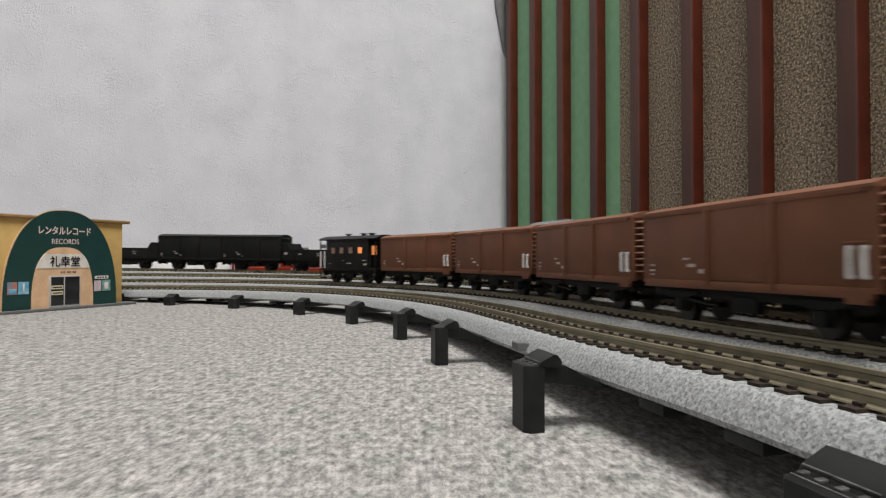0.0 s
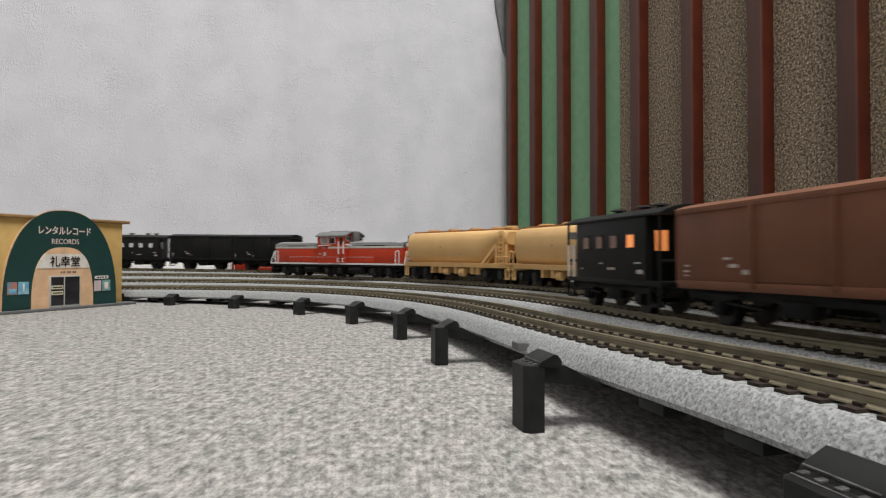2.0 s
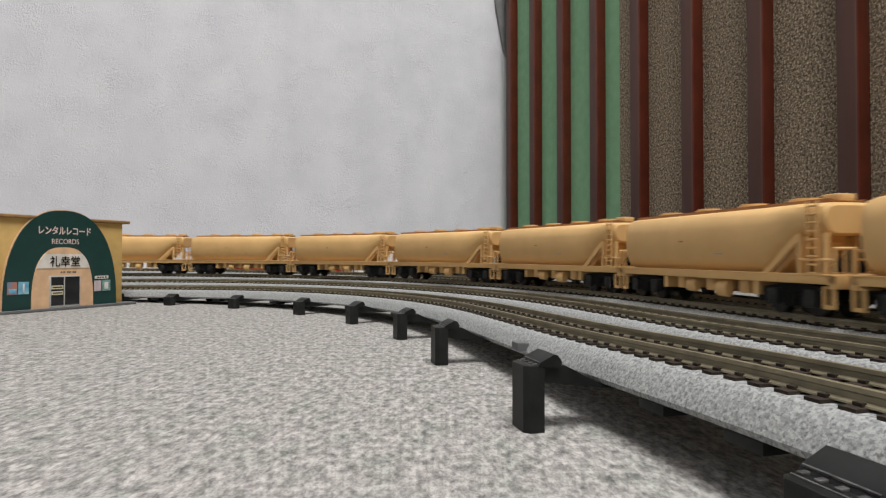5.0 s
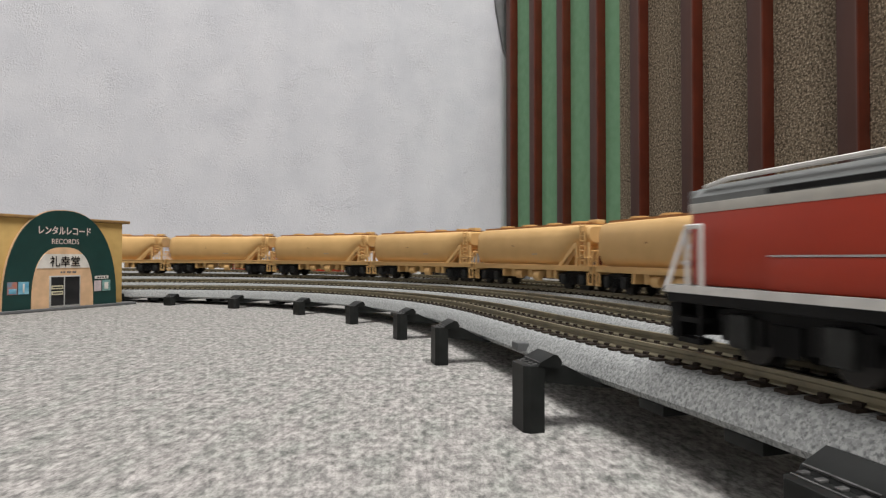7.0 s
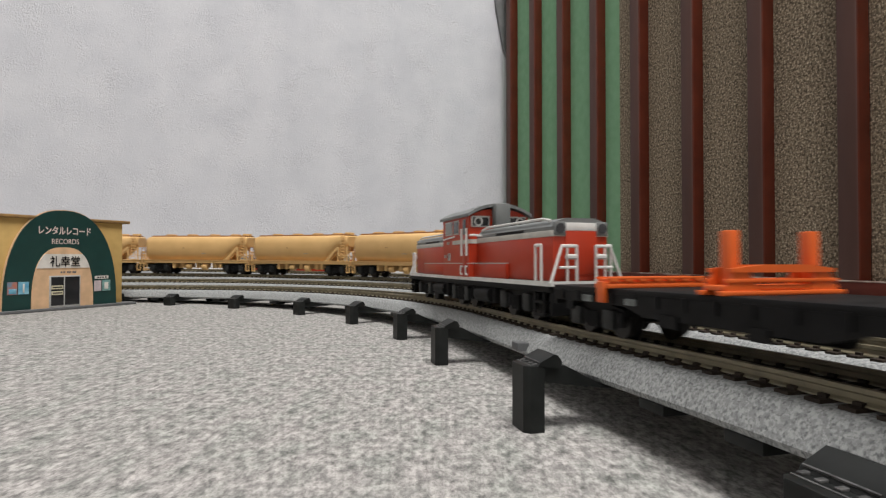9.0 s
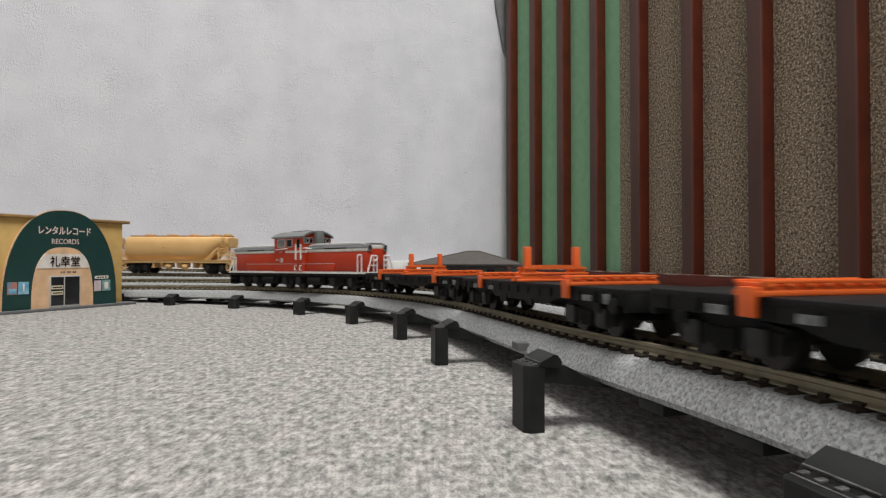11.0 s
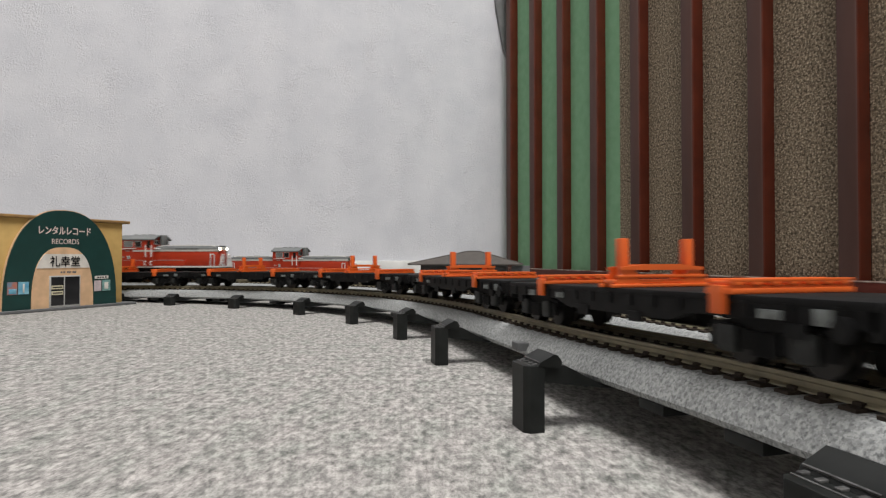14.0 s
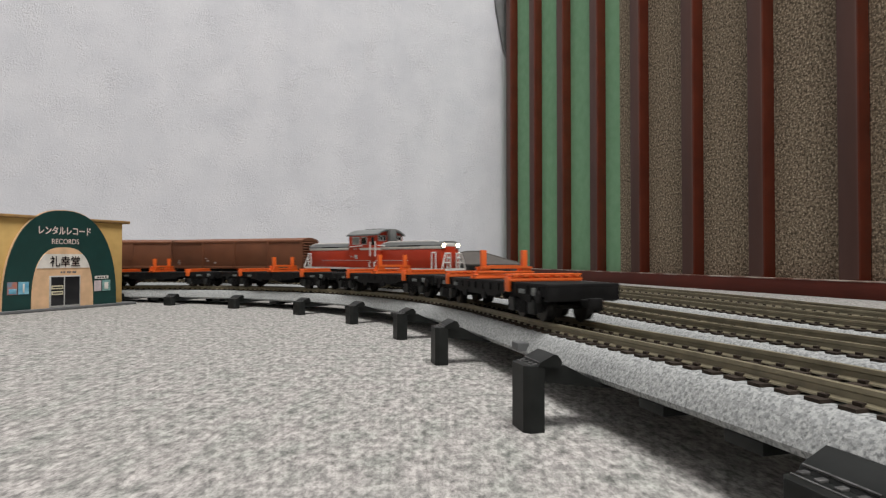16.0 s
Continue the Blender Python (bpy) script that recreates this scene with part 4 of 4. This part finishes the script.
ROOFTAN = material("roof_edge_tan", (0.36, 0.21, 0.07), 0.7, second=(0.25, 0.15, 0.06), scale=300)
BASEGREY = material("base_grey", (0.13, 0.135, 0.14), 0.7, scale=300)
SIGNWHITE = material("sign_white", (0.72, 0.69, 0.64), 0.6, scale=200)
SIGNCREAM = material("notice_cream", (0.65, 0.60, 0.42), 0.6, scale=300)
SIGNPINK = material("letter_pink", (0.78, 0.62, 0.58), 0.6, scale=200)
POSTER_A = material("poster_red", (0.45, 0.16, 0.10), 0.5, second=(0.15, 0.25, 0.35), scale=400)
POSTER_B = material("poster_blue", (0.10, 0.33, 0.50), 0.5, second=(0.25, 0.50, 0.62), scale=350)
POSTER_C = material("poster_pale", (0.58, 0.48, 0.50), 0.5, second=(0.45, 0.40, 0.42), scale=500)
POSTER_D = material("poster_teal", (0.12, 0.24, 0.24), 0.5, second=(0.2, 0.36, 0.34), scale=400)
record_shop()


def station_house():
    """Small dark building with a wide hipped roof, beyond the tracks."""
    h = thing("model_station", "small dark model house with brown-grey hipped roof", "building", m=pose(16 * MM, 505 * MM, 0, 0, 0, -8))
    part("wall", bm_box(-34, 42, -16, 16, 0, 21.5), STATIONWALL, h)
    b = bmesh.new()
    low = [b.verts.new(p) for p in ((-44, -24, 21.2), (56, -24, 21.2), (56, 24, 21.2), (-44, 24, 21.2))]
    edge = [b.verts.new((v.co.x, v.co.y, 22.3)) for v in low]
    ridge = [b.verts.new((6, 0, 33.4)), b.verts.new((17, 0, 33.4))]
    b.faces.new(low[::-1])
    for i in range(4):
        b.faces.new((low[i], low[(i + 1) % 4], edge[(i + 1) % 4], edge[i]))
    b.faces.new((edge[0], edge[1], ridge[1], ridge[0]))
    b.faces.new((edge[1], edge[2], ridge[1]))
    b.faces.new((edge[2], edge[3], ridge[0], ridge[1]))
    b.faces.new((edge[3], edge[0], ridge[0]))
    bmesh.ops.recalc_face_normals(b, faces=b.faces)
    roof = part("roof", b, DARKROOF, h, "brown-grey hipped roof", smooth=None)
    for p, q in (((-44, -24, 22.4), (6, 0, 33.5)), ((56, -24, 22.4), (17, 0, 33.5)), ((6, 0, 33.5), (17, 0, 33.5))):
        part("ridge_tile", rod(bmesh.new(), p, q, 0.5, 6), DARKROOF, roof)
    for x in (-20, -4, 12, 28):
        w = part("window", bm_box(x - 4, x + 4, -16.5, -15.8, 9, 18), STATIONWALL, h)
        part("pane", bm_box(x - 3.3, x + 3.3, -16.7, -16.2, 9.8, 17.3), PANE, w)
    part("annex", bm_box(46, 62, -12, 10, 0, 20.5), BASEGREY, h, "grey annex block")


STATIONWALL = material("station_wall", (0.06, 0.06, 0.06), 0.7, scale=200)
station_house()


# ---------------------------------------------------------------- tracks, piers and trim
def build_track(k, s0, s1, near0, near1, label):
    t = thing("track", label, "railway track", "tracks")
    low = -7.0 if k < 4 else -5.7
    b = bmesh.new()
    sweep(b, k, s0, s1, 9, [(-11.0, low), (-11.3, max(-6.2, low + 0.3)), (-10.2, -4.0), (-8.8, -2.5), (-7.9, -2.1), (7.9, -2.1), (8.8, -2.5), (10.2, -4.0), (11.3, max(-6.2, low + 0.3)), (11.0, low)])
    part("roadbed", b, BALLAST, t, "grey speckled ballast roadbed", smooth=25)
    for o in (-5.2, 5.2):
        part("rail", sweep(bmesh.new(), k, s0, s1, 9, [(o - 0.85, -1.75), (o - 0.8, -1.55), (o - 0.28, -1.3), (o - 0.24, -0.7), (o - 0.45, -0.5), (o - 0.4, 0),
                                                       (o + 0.4, 0), (o + 0.45, -0.5), (o + 0.24, -0.7), (o + 0.28, -1.3), (o + 0.8, -1.55), (o + 0.85, -1.75)]), RAIL, t, "worn nickel-brown rail", smooth=25)
    sb = bm_box(-0.95, 0.95, -7.7, 7.7, -2.6, -1.7)
    for y in (-5.2, 5.2):
        box(sb, -0.5, 0.5, y - 1.2, y - 0.6, -1.75, -1.3)
        box(sb, -0.5, 0.5, y + 0.6, y + 1.2, -1.75, -1.3)
    me = mesh_of("sleeper", sb, SLEEPER)
    verts, faces = [], []
    s = s0 + 2
    while s < s1:
        x, y, a = on_track(k, s)
        m = pose(x * MM, y * MM, rail_top(k, s) * MM, 0, 0, math.degrees(a))
        if near0 < s < near1:
            ob = new("sleeper", me)
            ob.parent = t
            ob.matrix_basis = m
        else:
            base = len(verts)
            c = [(dx, dy, dz) for dx in (-1.15, 1.15) for dy in (-7.7, 7.7) for dz in (-2.6, -1.7)]
            verts += [(m @ (Vector(p) * MM))[:] for p in c]
            faces += [[base + i for i in f] for f in ((0, 1, 3, 2), (4, 6, 7, 5), (0, 4, 5, 1), (2, 3, 7, 6), (1, 5, 7, 3))]
        s += 3.85
    rest = bpy.data.meshes.new("far_sleepers")
    rest.from_pydata(verts, [], faces)
    rest.materials.append(SLEEPER)
    ob = new("far_sleepers", rest)
    ob.parent = t
    tagged(ob, kind="stuff")
    return t


SPANS = [(-1250, 1450, -210, 480), (-1750, 2130, -190, 560), (-1250, 2130, -170, 640), (-1900, 950, -170, 720), (150, 700, 180, 640)]
for k, (a, e, n0, n1) in enumerate(SPANS):
    build_track(k, a, e, n0, n1, "model railway track with dark sleepers on grey ballast" if k < 4 else "siding track laid straight on the carpet")
parked.matrix_basis = on_rail(4, 418, 76)
tagged(parked, "parked red diesel locomotive on the far siding")


# Paler grey than the pier plastic, for the latch teeth and thin rods.
PIERPALE = material("pier_pale", (0.10, 0.10, 0.10), 0.5, second=(0.03, 0.03, 0.03), scale=900)


def pier(s):
    """A black plastic pier beside the inner track: post, clip on the roadbed's shoulder and arm under it."""
    x, y, a = on_track(0, s)
    m = pose(x * MM, y * MM, 0, 0, 0, math.degrees(a))
    p = thing("track_pier", "black plastic pier holding up the inner track", "pier", "piers", m)
    z = rail_top(0, s) - 7.0
    t = rail_top(0, s) - 3.4 - min(max(0.012 * s, 0.0), 2.0)
    post = bmesh.new()
    prism(post, [(-3.1, 21.6), (-3.1, 24.0), (-2.2, 24.9), (2.4, 24.9), (3.1, 24.2), (3.1, 21.6)], 0, t, "z")
    bmesh.ops.bevel(post, geom=[e for e in post.edges if abs(e.verts[0].co.z - e.verts[1].co.z) < 0.1 and e.verts[0].co.z > 1], offset=0.18, segments=2, affect="EDGES", profile=0.5)
    part("post", post, PIER, p)
    clip = bmesh.new()
    prism(clip, [(22.7, t - 0.1), (22.4, t + 0.5), (19.9, t + 1.7), (19.2, t + 1.5), (18.5, t + 0.4), (19.0, t - 0.6)], -3.2, 3.2, "x")
    part("clip", clip, PIER, p)
    teeth = bmesh.new()
    for dx in (-2.2, -0.6, 1.0, 2.5):
        box(teeth, dx - 0.3, dx + 0.3, 21.9, 23.4, t - 0.1, t + 0.22, bevel=0.1)
    rod(teeth, (-3.0, 22.4, t + 0.5), (3.0, 22.4, t + 0.5), 0.14, 6)
    rod(teeth, (-3.0, 23.8, t + 0.02), (2.8, 23.8, t + 0.02), 0.12, 6)
    part("latch", teeth, PIERPALE, p, "pale latch teeth")
    arm = bmesh.new()
    prism(arm, [(21.8, t - 0.4), (21.8, t - 2.7), (9.0, z - 0.9), (-9.6, z - 0.9), (-9.6, z - 0.02), (11.2, z - 0.02), (17.8, t - 0.2)], -2.6, 2.6, "x")
    part("arm", arm, PIER, p)
    part("outer_post", box(bmesh.new(), -2.2, 2.2, -12.5, -9.7, 0, max(z + 0.6, 0.6)), PIER, p)
    return p


for s in (-127.5, -73.8, -16.3, 33, 88, 142, 203, 257, 299, 350):
    pier(s)
for s in (-89.6, -106.5, 184, 232, 72, 116, 280):
    x, y, a = on_track(0, s)
    z = rail_top(0, s) - 7.0
    c = thing("joint_clip", "black plastic clip under the track joint", "clip", "joint clips", pose(x * MM, y * MM, z * MM, 0, 0, math.degrees(a)))
    part("clip_body", box(bmesh.new(), -2.9, 2.9, -9, 11.2, -1.6, -0.02, bevel=0.3), PIER, c)
x, y, a = on_track(0, -44)
w = thing("feeder_plug", "small dark plug on the roadbed's shoulder", "plug", m=pose(x * MM, y * MM, rail_top(0, -44) * MM, 0, 0, math.degrees(a)))
part("plug", prism(bmesh.new(), [(9.8, -4.4), (13.2, -4.2), (13.2, -5.8), (11.0, -6.1)], -1.7, 1.7, "x"), BASEGREY, w)
for s, mat in ((36.5, BASEGREY), (-16.0, SIGNCREAM)):
    x, y, a = on_track(0, s)
    c = thing("joint_plate", "small flat plate at a track joint", "plate", "joint plates", pose(x * MM, y * MM, rail_top(0, s) * MM, 0, 0, math.degrees(a)))
    part("plate", bm_box(-3.0, 3.0, -11.2, -8.3, -3.0, -1.9, bevel=0.2), mat, c)
for k in (1, 2, 3):
    for s in range(-150, 640, 75):
        x, y, a = on_track(k, s)
        z = rail_top(k, s) - 7.02
        q = part("support_block", bm_box(-5, 5, -8, 8, 0, z), PIER, at=pose(x * MM, y * MM, 0, 0, 0, math.degrees(a)))
        tagged(q, "black plastic block under a raised track", "support", "support blocks")
for s0, s1, mat, lab in ((402, 427, SIGNWHITE, "white card strip lying between two tracks"), (391, 401, BASEGREY, "grey plate lying between two tracks"), (428, 449, BASEGREY, "grey plate lying between two tracks"), (450, 470, SIGNWHITE, "white card strip lying between two tracks")):
    b = sweep(bmesh.new(), 2, s0, s1, 6, [(15.2, -6.9), (15.2, -2.2), (19.6, -2.2), (19.6, -6.9)])
    q = part("track_strip", b, mat)
    tagged(q, lab, "strip", "strips between tracks")


def motions():
    for ob, k, offset, keys, base in MOVERS:
        walk(ob, [(t / 2, on_rail(k, offset + place_at(keys, t / 2), base)) for t in range(33)])


motions()
